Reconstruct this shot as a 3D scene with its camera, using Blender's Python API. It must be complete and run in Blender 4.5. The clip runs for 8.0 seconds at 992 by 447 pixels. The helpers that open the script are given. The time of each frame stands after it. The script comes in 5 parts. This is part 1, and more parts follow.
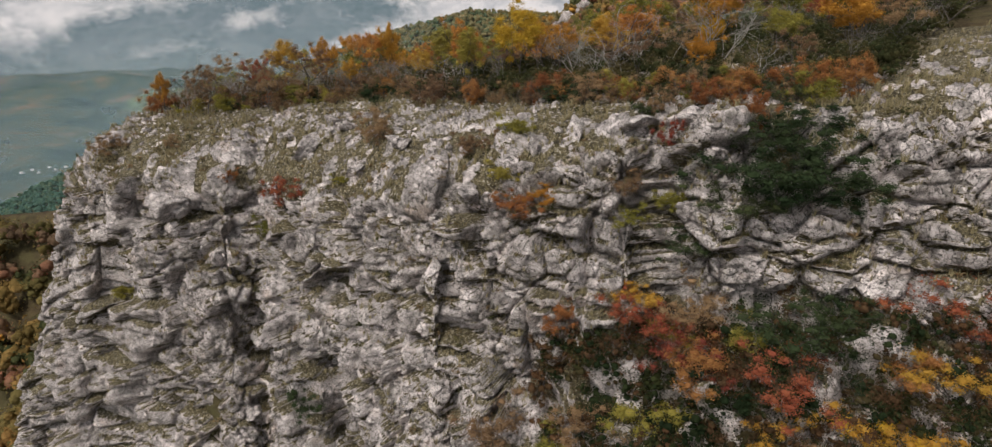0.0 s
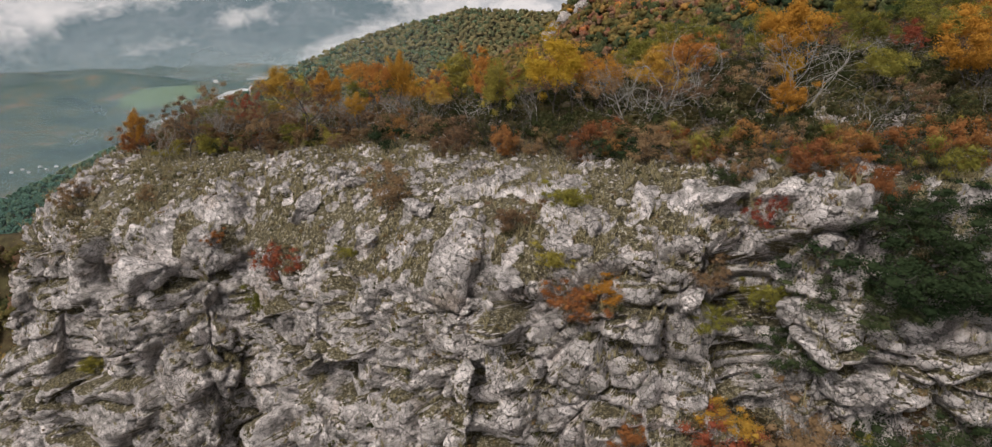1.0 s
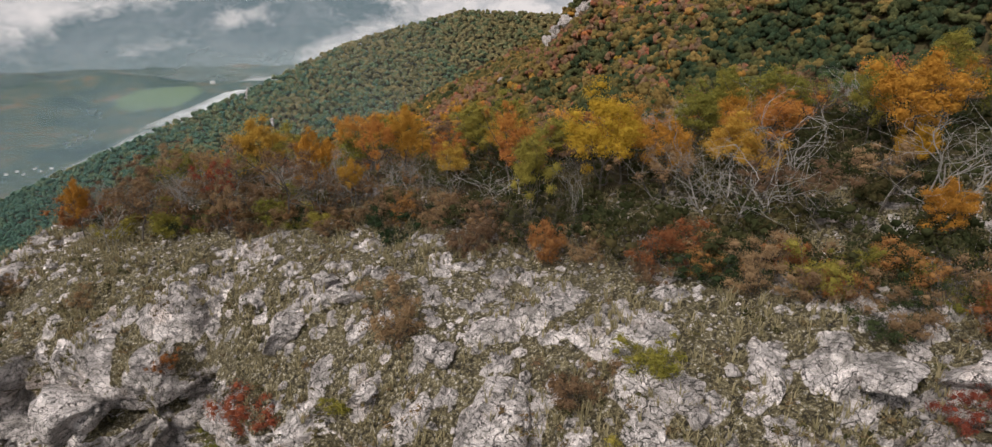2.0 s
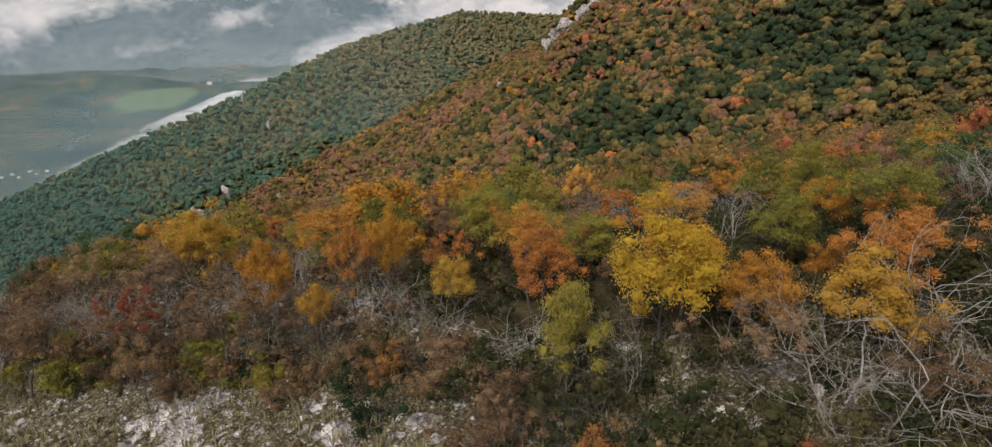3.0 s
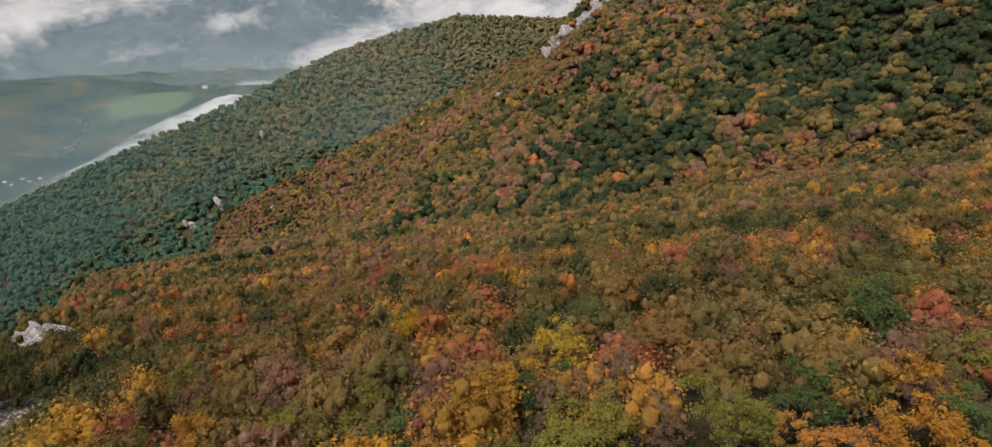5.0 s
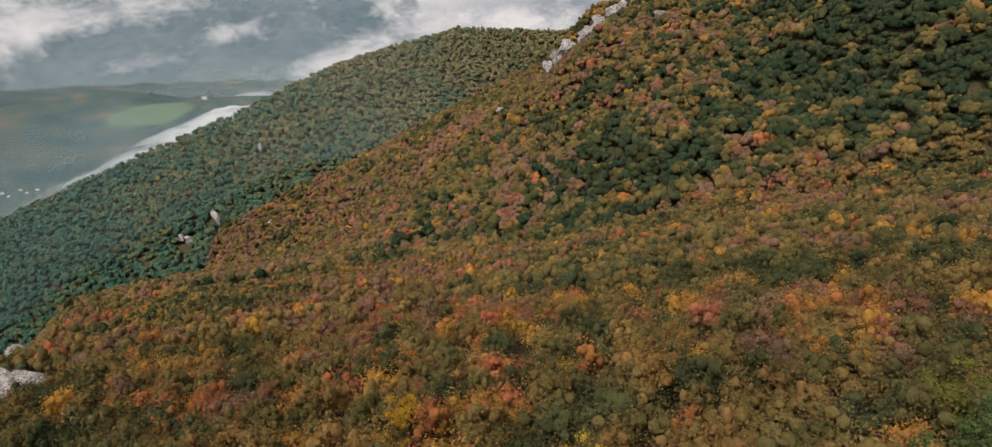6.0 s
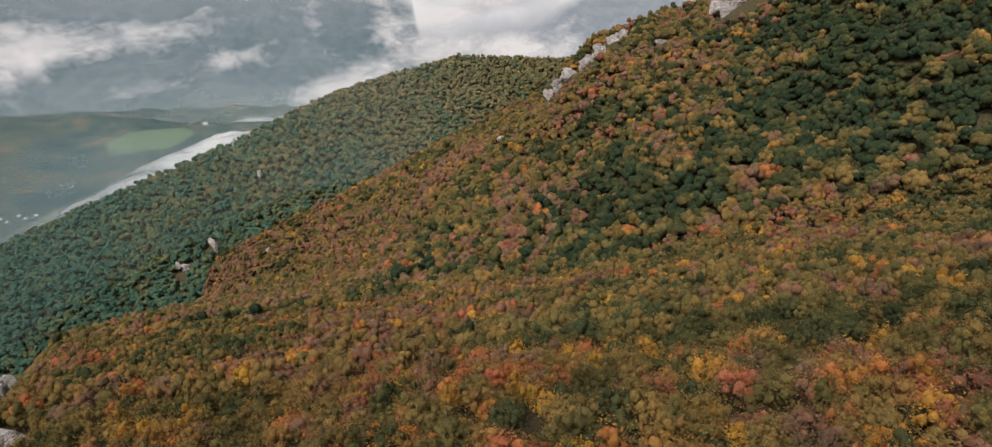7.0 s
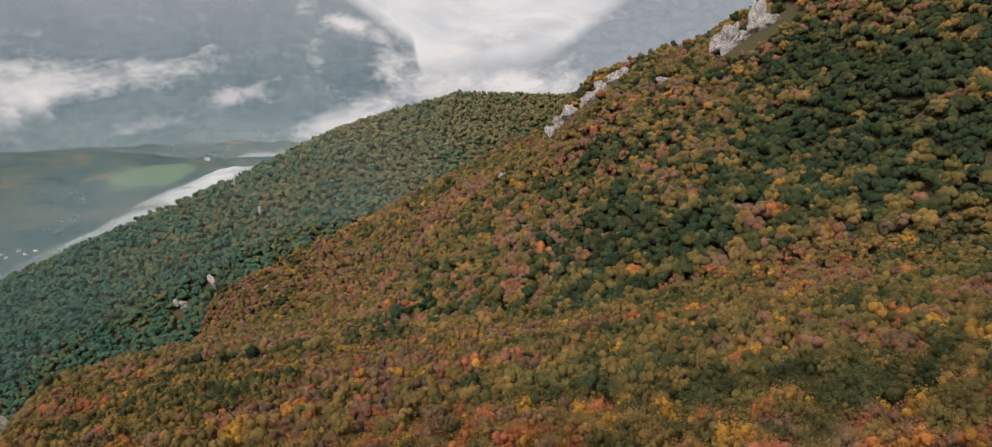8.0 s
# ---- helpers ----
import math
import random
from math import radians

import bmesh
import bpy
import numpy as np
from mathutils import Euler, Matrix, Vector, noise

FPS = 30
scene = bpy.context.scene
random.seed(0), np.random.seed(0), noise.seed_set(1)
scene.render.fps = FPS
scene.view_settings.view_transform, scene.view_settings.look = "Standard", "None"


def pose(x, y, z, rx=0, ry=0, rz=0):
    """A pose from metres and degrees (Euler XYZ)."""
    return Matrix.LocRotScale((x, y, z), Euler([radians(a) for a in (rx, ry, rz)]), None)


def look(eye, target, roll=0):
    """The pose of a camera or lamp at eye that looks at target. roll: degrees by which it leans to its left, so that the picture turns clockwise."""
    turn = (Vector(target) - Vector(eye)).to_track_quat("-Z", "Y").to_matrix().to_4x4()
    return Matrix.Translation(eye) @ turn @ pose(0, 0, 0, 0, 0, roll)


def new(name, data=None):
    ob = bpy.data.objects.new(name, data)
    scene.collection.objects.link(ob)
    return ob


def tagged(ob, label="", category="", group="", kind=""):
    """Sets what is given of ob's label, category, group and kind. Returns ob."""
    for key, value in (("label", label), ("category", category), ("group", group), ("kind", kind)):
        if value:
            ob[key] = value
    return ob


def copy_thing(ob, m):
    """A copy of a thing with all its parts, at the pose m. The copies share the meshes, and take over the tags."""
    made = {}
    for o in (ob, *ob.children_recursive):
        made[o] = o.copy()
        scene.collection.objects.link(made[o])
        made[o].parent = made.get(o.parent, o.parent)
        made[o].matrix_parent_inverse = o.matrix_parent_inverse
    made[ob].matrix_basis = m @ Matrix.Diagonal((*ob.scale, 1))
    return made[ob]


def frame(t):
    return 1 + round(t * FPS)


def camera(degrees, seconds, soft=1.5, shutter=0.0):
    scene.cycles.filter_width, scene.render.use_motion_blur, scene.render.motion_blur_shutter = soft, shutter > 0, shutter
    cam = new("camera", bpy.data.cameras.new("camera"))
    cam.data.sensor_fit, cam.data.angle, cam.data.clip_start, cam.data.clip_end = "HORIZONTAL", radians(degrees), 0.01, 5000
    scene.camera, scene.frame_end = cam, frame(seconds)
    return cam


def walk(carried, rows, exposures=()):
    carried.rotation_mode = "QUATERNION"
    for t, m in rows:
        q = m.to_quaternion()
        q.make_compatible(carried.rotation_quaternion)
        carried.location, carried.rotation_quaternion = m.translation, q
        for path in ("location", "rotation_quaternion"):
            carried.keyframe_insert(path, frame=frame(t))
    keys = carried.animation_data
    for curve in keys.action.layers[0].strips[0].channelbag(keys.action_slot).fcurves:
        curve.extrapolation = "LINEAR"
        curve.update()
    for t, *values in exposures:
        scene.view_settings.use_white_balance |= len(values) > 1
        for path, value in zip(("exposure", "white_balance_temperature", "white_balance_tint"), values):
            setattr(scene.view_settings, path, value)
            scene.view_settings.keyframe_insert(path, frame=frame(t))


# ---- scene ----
# ---- the camera and its way: a drone that rises over a cliff and on over the woods ----
cam = camera(75.5, 8.0, soft=1.3)
PATH = [
    (0, (0.695, -0.612, 1.67), (0.652, 1.263, 0.974), -0.4),
    (0.5, (-0.329, 2.574, 2.404), (-0.364, 4.447, 1.701), -0.4),
    (1, (-1.512, 6.344, 3.117), (-1.537, 8.217, 2.415), -0.3),
    (1.5, (-2.483, 10.539, 3.929), (-2.503, 12.412, 3.228), -0.2),
    (3, (-3.861, 24.821, 6.987), (-3.874, 26.693, 6.284), -0.4),
    (3.5, (-4.038, 28.986, 7.938), (-4.05, 30.856, 7.228), -0.5),
    (4, (-4.192, 33.483, 8.918), (-4.202, 35.353, 8.21), -0.7),
    (4.5, (-4.607, 37.766, 10.116), (-4.615, 39.636, 9.408), -0.7),
    (5, (-5.124, 42.286, 11.241), (-5.131, 44.158, 10.538), -0.8),
    (6.5, (-6.254, 53.755, 13.412), (-6.257, 55.648, 12.769), -0.7),
    (7, (-6.671, 56.531, 13.924), (-6.673, 58.439, 13.323), -0.7),
    (7.5, (-7.096, 58.7, 14.358), (-7.098, 60.621, 13.803), -0.7),
    (8, (-7.43, 60.667, 14.83), (-7.432, 62.603, 14.331), -0.8),
]
walk(cam, [(t, look(eye, target, roll)) for t, eye, target, roll in PATH])

# ---- light: an overcast autumn sky with a broad soft sun ----
world = bpy.data.worlds.new("overcast_sky")
scene.world = world
world.use_nodes = True
wt = world.node_tree
sky = wt.nodes.new("ShaderNodeTexSky")
sky.sky_type, sky.sun_disc = "NISHITA", False
sky.sun_elevation, sky.sun_rotation = radians(48), radians(215)
sky.air_density, sky.dust_density = 1.0, 3.0
grey = wt.nodes.new("ShaderNodeHueSaturation")
grey.inputs["Saturation"].default_value = 0.22
wt.links.new(sky.outputs[0], grey.inputs["Color"])
wt.links.new(grey.outputs[0], wt.nodes["Background"].inputs["Color"])
wt.nodes["Background"].inputs["Strength"].default_value = 0.15
sun = new("sun", bpy.data.lights.new("sun", "SUN"))
sun.data.energy, sun.data.angle, sun.data.color = 2.45, radians(11), (1.0, 0.95, 0.88)
sun.matrix_world = look((-40, -60, 90), (0, 0, 0))


# ---- the form of the land ----
def scramble(ix, iy, iz, k):
    h = (ix.astype(np.int64) * 374761393 + iy.astype(np.int64) * 668265263 + iz.astype(np.int64) * 2147483647 + k * 974634777) & 0xFFFFFFFF
    h = ((h ^ (h >> 13)) * 1274126177) & 0xFFFFFFFF
    h = ((h ^ (h >> 16)) * 2246822519) & 0xFFFFFFFF
    return ((h ^ (h >> 15)) & 0xFFFFFF) / float(0x1000000)


def grain(x, y, z, k=0):
    """Smooth noise, 0 to 1."""
    fx, fy, fz = np.floor(x), np.floor(y), np.floor(z)
    u, v, w = x - fx, y - fy, z - fz
    u, v, w = (a * a * (3 - 2 * a) for a in (u, v, w))
    s = 0
    for i in (0, 1):
        for j in (0, 1):
            for l in (0, 1):
                s = s + scramble(fx + i, fy + j, fz + l, k) * (u if i else 1 - u) * (v if j else 1 - v) * (w if l else 1 - w)
    return s


def fbm(x, y, z=0.0, k=0, octaves=4):
    x, y = np.asarray(x, float), np.asarray(y, float)
    z = np.asarray(z, float) + 0 * x
    s, a = 0, 0.5
    for i in range(octaves):
        s, a = s + a * (grain(x, y, z, k + i) - 0.5), a / 2
        x, y, z = x * 2.03 + 7.1, y * 2.03 + 3.7, z * 2.03 + 1.3
    return s


def blocks(x, y, z, k, tilt=0.8, crack=0.5, width=0.12):
    """Broken rock: cells with a height and a lean of their own, and cracks between them."""
    fx, fy, fz = np.floor(x), np.floor(y), np.floor(z)
    f1, f2 = np.full(x.shape, 9.0), np.full(x.shape, 9.0)
    height = np.zeros(x.shape)
    for i in (-1, 0, 1):
        for j in (-1, 0, 1):
            for l in (-1, 0, 1):
                cx, cy, cz = fx + i, fy + j, fz + l
                px = cx + scramble(cx, cy, cz, k)
                py = cy + scramble(cx, cy, cz, k + 1)
                pz = cz + scramble(cx, cy, cz, k + 2)
                d = np.sqrt((x - px) ** 2 + (y - py) ** 2 + (z - pz) ** 2)
                own = (scramble(cx, cy, cz, k + 3) - 0.5
                       + tilt * ((scramble(cx, cy, cz, k + 4) - 0.5) * (x - px) + (scramble(cx, cy, cz, k + 5) - 0.5) * (y - py)
                                 + (scramble(cx, cy, cz, k + 6) - 0.5) * (z - pz)))
                near = d < f1
                f2 = np.where(near, f1, np.minimum(f2, d))
                height = np.where(near, own, height)
                f1 = np.where(near, d, f1)
    return height - crack * np.exp(-(f2 - f1) / width)


def lumps(x, y, z, k, crack=0.3, width=0.1, lean=0.35):
    """Rounded knobs that meet in creases, each a little offset."""
    fx, fy, fz = np.floor(x), np.floor(y), np.floor(z)
    f1, f2 = np.full(x.shape, 9.0), np.full(x.shape, 9.0)
    own = np.zeros(x.shape)
    for i in (-1, 0, 1):
        for j in (-1, 0, 1):
            for l in (-1, 0, 1):
                cx, cy, cz = fx + i, fy + j, fz + l
                dx = x - cx - scramble(cx, cy, cz, k)
                dy = y - cy - scramble(cx, cy, cz, k + 1)
                dz = z - cz - scramble(cx, cy, cz, k + 2)
                d = np.maximum(np.sqrt(dx * dx + dy * dy + dz * dz) * 0.9, np.maximum(np.abs(dx), np.maximum(np.abs(dy), np.abs(dz))))
                near = d < f1
                f2 = np.where(near, f1, np.minimum(f2, d))
                tip = scramble(cx, cy, cz, k + 3) - 0.5 + 1.2 * ((scramble(cx, cy, cz, k + 4) - 0.5) * dx + (scramble(cx, cy, cz, k + 5) - 0.5) * dy + (scramble(cx, cy, cz, k + 6) - 0.5) * dz)
                own = np.where(near, tip, own)
                f1 = np.where(near, d, f1)
    edge = np.clip((f2 - f1) / 0.35, 0, 1)
    return 0.6 - f1 + lean * own * edge - crack * np.exp(-(f2 - f1) / width)


def knobs(x, y, k, share):
    """Rounded rocks that stand out of turf: height of each over the turf, 0 between them."""
    fx, fy = np.floor(x), np.floor(y)
    h = np.zeros(x.shape)
    for i in (-1, 0, 1):
        for j in (-1, 0, 1):
            cx, cy = fx + i, fy + j
            size = scramble(cx, cy, 0 * cx, k + 2)
            a = 6.28 * scramble(cx, cy, 0 * cx, k + 3)
            dx, dy = x - cx - scramble(cx, cy, 0 * cx, k), y - cy - scramble(cx, cy, 0 * cx, k + 1)
            u, v = dx * np.cos(a) + dy * np.sin(a), dy * np.cos(a) - dx * np.sin(a)
            d = np.maximum(np.abs(u) + 0.35 * np.abs(v), 1.35 * np.abs(v) + 0.25 * np.abs(u)) / (0.25 + 0.45 * size)
            top = np.minimum(1.15 - d, 0.62 + 0.25 * u) * (0.4 + 0.6 * size)
            h = np.maximum(h, np.where(scramble(cx, cy, 0 * cx, k + 4) < share, top, 0))
    return h


def soft_max(a, b, r):
    return np.maximum(a, b) + 0.25 * r * np.clip(1 - np.abs(a - b) / r, 0, 1) ** 2


def face_line(x):
    """y of the rock face at mid height."""
    y = np.interp(x, [-70, -48, -37, -32.5, -30, -24, -13.6, -6.4, -3, 1, 7, 12, 17, 30, 60],
                  [106, 77, 57, 46.5, 40.2, 37.6, 34.4, 30.2, 28.2, 27.4, 27.2, 26.6, 24.8, 19, 6])
    for at, deep, wide in ((-15.2, 2.0, 1.3), (-25.5, 0.9, 0.9), (-2.2, 0.9, 0.7), (7.6, 1.3, 0.9), (-9.5, 0.6, 0.8)):
        y = y + deep * np.exp(-((x - at) / wide) ** 2)
    return y


def brink(x):
    """z of the edge where the face turns over into the stony slope."""
    return np.interp(x, [-60, -48, -36, -29, -20, -12, -8, -2.4, 2.6, 7, 10, 17, 40], [-32, -24, -14, -10.6, -11.2, -10.6, -10.3, -8.9, -6.4, -5.4, -4.4, -3.9, -1.5])


def table(x, y):
    """The top behind the face, and the wooded fall behind that."""
    b = np.maximum(y - 49, 0)
    z = -4.6 + 0.15 * np.clip(x, -400, 400) - 0.33 * b * b / (b + 3)
    z = z + np.interp(x, [-45, -27, 0], [-8.5, 1.6, 0]) * np.clip(1 - b / 60, 0, 1)
    side = np.interp(y, [30, 45, 110, 165, 206, 300], [-36, -40, -72, -99, -118, -190])
    return z - 0.9 * np.maximum(side - x, 0) + 1.2 * fbm(x / 14, y / 14, 0, 11)


def land(x, y, which=False):
    """The whole land but for the rock face's own relief."""
    x, y = np.asarray(x, float), np.asarray(y, float)
    s = y - face_line(x)
    top = table(x, y)
    top = top - np.maximum(top - brink(x), 0) * np.exp(-np.maximum(s, 0) / 3.2)
    foot = np.interp(x, [-30, -8, 0, 8], [-34, -28, -19, -11.5])
    front = foot + 0.8 * (s + 2.5)
    a = np.where(s > 0, top, np.where(s > -2.5, foot + (top - foot) * (s + 2.5) / 2.5, front))
    # the rib with the crags
    rough = 16 * fbm(x / 90, y / 90, 0, 21) + 8 * fbm(x / 34, y / 34, 0, 25)
    yc = 506 + 0.39 * np.clip(63 - x, -250, 900)
    zc = -18 + 0.55 * (x - 63) + 0.10 * np.clip(x - 63, 0, 200) - 0.0004 * np.clip(x - 200, 0, 600) ** 2
    zc = zc + np.interp(x, [30, 42, 60, 88, 125], [0, 8, 18, 11, 0])
    k = np.clip(0.17 + 0.0015 * (x - 33), 0.05, 0.42) + np.clip(0.0029 * (-45 - x), 0, 0.4)
    d = yc - y
    rib = zc - np.where(d > 0, k * d, -0.55 * d) + rough * np.clip(np.abs(d) / 60, 0.25, 1)
    # the wooded ridge behind it
    yf = np.interp(x, [-900, -579, -308, -60, 95, 500], [640, 753, 850, 1000, 1050, 1100])
    zf = np.interp(x, [-1000, -579, -308, -205, -60, 95, 600], [-440, -229, -118, -72, -36, -46, 30])
    e = yf - y
    far = zf - np.where(e > 0, 0.43 * e, -0.5 * e) + rough * np.clip(np.abs(e) / 80, 0.15, 1)
    if which:
        return far > rib
    h = soft_max(soft_max(a, rib, 14), far, 20)
    valley = -420 + 14 * fbm(x / 300, y / 300, 0, 31) + 60 * np.clip(fbm(x / 420, y / 420, 0, 35), 0, 1)
    valley = valley + np.clip((np.hypot(x, y) - 2500) / 900, 0, 1) * np.clip(70 + 190 * fbm(x / 330, y / 330, 0, 36, 5), 0, 200)
    return np.maximum(h, valley)


def sheet(name, x, y, z, closed=False):
    """A mesh from three grids of places."""
    n, m = x.shape
    me = bpy.data.meshes.new(name)
    i = np.arange(n * m).reshape(n, m)
    quads = np.stack([i[:-1, :-1], i[:-1, 1:], i[1:, 1:], i[1:, :-1]], -1).reshape(-1, 4)
    fill(me, np.stack([x, y, z], -1).reshape(-1, 3), quads)
    return me


def fill(me, verts, faces):
    """Vertices and faces of one count of corners into a mesh."""
    me.vertices.add(len(verts))
    me.vertices.foreach_set("co", np.ascontiguousarray(verts, np.float32).ravel())
    c = faces.shape[1]
    me.loops.add(faces.size)
    me.loops.foreach_set("vertex_index", np.ascontiguousarray(faces, np.int32).ravel())
    me.polygons.add(len(faces))
    me.polygons.foreach_set("loop_start", np.arange(0, faces.size, c, dtype=np.int32))
    me.update(calc_edges=True)
    return me


def tint(me, name, values):
    me.attributes.new(name, "FLOAT", "POINT").data.foreach_set("value", np.ascontiguousarray(values, np.float32))


# ---- materials ----
def material(name):
    m = bpy.data.materials.new(name)
    m.use_nodes = True
    nt = m.node_tree
    return m, nt, nt.nodes["Principled BSDF"]


def node(nt, kind, **inputs):
    n = nt.nodes.new("ShaderNode" + kind)
    for key, value in inputs.items():
        socket = n.inputs[int(key[1:])] if key[0] == "i" and key[1:].isdigit() else n.inputs[key]
        if isinstance(value, bpy.types.NodeSocket):
            nt.links.new(value, socket)
        else:
            socket.default_value = value
    return n


def place(nt):
    return node(nt, "NewGeometry").outputs["Position"]


def noise_tex(nt, vector, scale, detail=5.0, rough=0.6, bend=0.0):
    return node(nt, "TexNoise", Vector=vector, Scale=scale, Detail=detail, Roughness=rough, Distortion=bend).outputs["Fac"]


def ramp(nt, value, stops):
    r = node(nt, "ValToRGB", Fac=value)
    e = r.color_ramp.elements
    while len(e) < len(stops):
        e.new(0.5)
    for el, (at, c) in zip(e, stops):
        el.position, el.color = at, (*c, 1) if len(c) == 3 else c
    return r.outputs["Color"]


def grey_ramp(nt, value, a, b):
    return ramp(nt, value, [(a, (0, 0, 0)), (b, (1, 1, 1))])


def mix(nt, fac, a, b, blend="MIX"):
    n = nt.nodes.new("ShaderNodeMix")
    n.data_type, n.blend_type = "RGBA", blend
    for socket, value in ((n.inputs[0], fac), (n.inputs[6], a), (n.inputs[7], b)):
        if isinstance(value, bpy.types.NodeSocket):
            nt.links.new(value, socket)
        else:
            socket.default_value = (*value, 1) if isinstance(value, tuple) else value
    return n.outputs[2]


def maths(nt, op, a, b=0.0):
    n = nt.nodes.new("ShaderNodeMath")
    n.operation = op
    for socket, value in zip(n.inputs, (a, b)):
        if isinstance(value, bpy.types.NodeSocket):
            nt.links.new(value, socket)
        else:
            socket.default_value = value
    return n.outputs[0]


def bumped(nt, height, strength, distance):
    return node(nt, "Bump", Strength=strength, Distance=distance, Height=height).outputs["Normal"]


def limestone(name, soil=True, tone=1.1):
    m, nt, b = material(name)
    p = place(nt)
    big, mid, fine = noise_tex(nt, p, 0.35, 4), noise_tex(nt, p, 2.2, 6, 0.65), noise_tex(nt, p, 14.0, 5, 0.7)
    c = ramp(nt, big, [(0.3, (0.26 * tone, 0.228 * tone, 0.212 * tone)), (0.5, (0.39 * tone, 0.345 * tone, 0.325 * tone)), (0.7, (0.50 * tone, 0.44 * tone, 0.42 * tone))])
    c = mix(nt, grey_ramp(nt, mid, 0.38, 0.72), c, (0.62 * tone, 0.55 * tone, 0.53 * tone))
    c = mix(nt, maths(nt, "MULTIPLY", grey_ramp(nt, noise_tex(nt, p, 0.9, 5, 0.7, 1.0), 0.48, 0.64), 0.7), c, (0.15, 0.135, 0.115))
    c = mix(nt, maths(nt, "MULTIPLY", grey_ramp(nt, fine, 0.58, 0.68), 0.35), c, (0.66, 0.65, 0.62))
    c = mix(nt, maths(nt, "MULTIPLY", grey_ramp(nt, noise_tex(nt, p, 9.0, 4, 0.6), 0.56, 0.62), 0.4), c, (0.10, 0.10, 0.085))
    c = mix(nt, maths(nt, "MULTIPLY", grey_ramp(nt, noise_tex(nt, p, 0.6, 3), 0.58, 0.7), 0.35), c, (0.42, 0.30, 0.23))
    grit = noise_tex(nt, p, 34.0, 3, 0.6)
    # each stone's own tone
    bent = node(nt, "VectorMath", i0=p, i1=node(nt, "TexNoise", Vector=p, Scale=0.9, Detail=5.0).outputs["Color"]).outputs[0]
    for scale, lo, hi in ((0.75, 0.82, 1.18), (2.1, 0.82, 1.22)):
        cell = node(nt, "TexVoronoi", Vector=bent, Scale=scale).outputs["Color"]
        c = mix(nt, 1.0, c, ramp(nt, node(nt, "SeparateXYZ", Vector=cell).outputs["X"], [(0.1, (lo, lo, lo)), (0.9, (hi, hi, hi))]), "MULTIPLY")
    c = mix(nt, 1.0, c, ramp(nt, grit, [(0.3, (0.78, 0.78, 0.78)), (0.7, (1.18, 1.18, 1.18))]), "MULTIPLY")
    if soil:
        grown = node(nt, "Attribute")
        grown.attribute_name = "turf"
        turf = grey_ramp(nt, maths(nt, "ADD", grown.outputs["Fac"], maths(nt, "MULTIPLY", maths(nt, "SUBTRACT", noise_tex(nt, p, 5.0, 4, 0.7), 0.5), 0.9)), 0.42, 0.58)
        g = ramp(nt, noise_tex(nt, p, 8.0, 5, 0.75), [(0.30, (0.04, 0.034, 0.02)), (0.45, (0.10, 0.08, 0.045)), (0.56, (0.21, 0.175, 0.10)), (0.63, (0.46, 0.42, 0.37))])
        c = mix(nt, turf, c, g)
    b.inputs["Roughness"].default_value = 0.92
    b.inputs["Specular IOR Level"].default_value = 0.2
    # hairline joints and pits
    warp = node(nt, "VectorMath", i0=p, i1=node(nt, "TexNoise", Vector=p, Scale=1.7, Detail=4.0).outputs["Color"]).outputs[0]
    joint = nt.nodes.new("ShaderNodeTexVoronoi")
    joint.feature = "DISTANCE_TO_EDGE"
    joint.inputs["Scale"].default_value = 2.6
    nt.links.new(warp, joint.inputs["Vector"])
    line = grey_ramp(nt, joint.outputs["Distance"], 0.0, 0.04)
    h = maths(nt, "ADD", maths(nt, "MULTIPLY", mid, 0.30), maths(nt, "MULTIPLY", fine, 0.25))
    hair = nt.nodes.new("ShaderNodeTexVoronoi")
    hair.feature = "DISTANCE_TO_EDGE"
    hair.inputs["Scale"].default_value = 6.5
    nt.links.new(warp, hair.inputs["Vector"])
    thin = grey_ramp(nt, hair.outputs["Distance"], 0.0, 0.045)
    # shade of the cracks painted as dark lines along the joints, broken by sound stretches
    unlined = grey_ramp(nt, noise_tex(nt, p, 1.3, 3), 0.36, 0.5)
    crack_shade = maths(nt, "MULTIPLY", maths(nt, "SUBTRACT", 1.0, maths(nt, "MINIMUM", line, maths(nt, "MAXIMUM", thin, unlined))), 0.85)
    nt.links.new(mix(nt, crack_shade, c, (0.045, 0.04, 0.034)), b.inputs["Base Color"])
    h = maths(nt, "ADD", h, maths(nt, "ADD", maths(nt, "MULTIPLY", line, 0.7), maths(nt, "MULTIPLY", thin, 0.3)))
    nt.links.new(bumped(nt, h, 1.0, 0.26), b.inputs["Normal"])
    return m


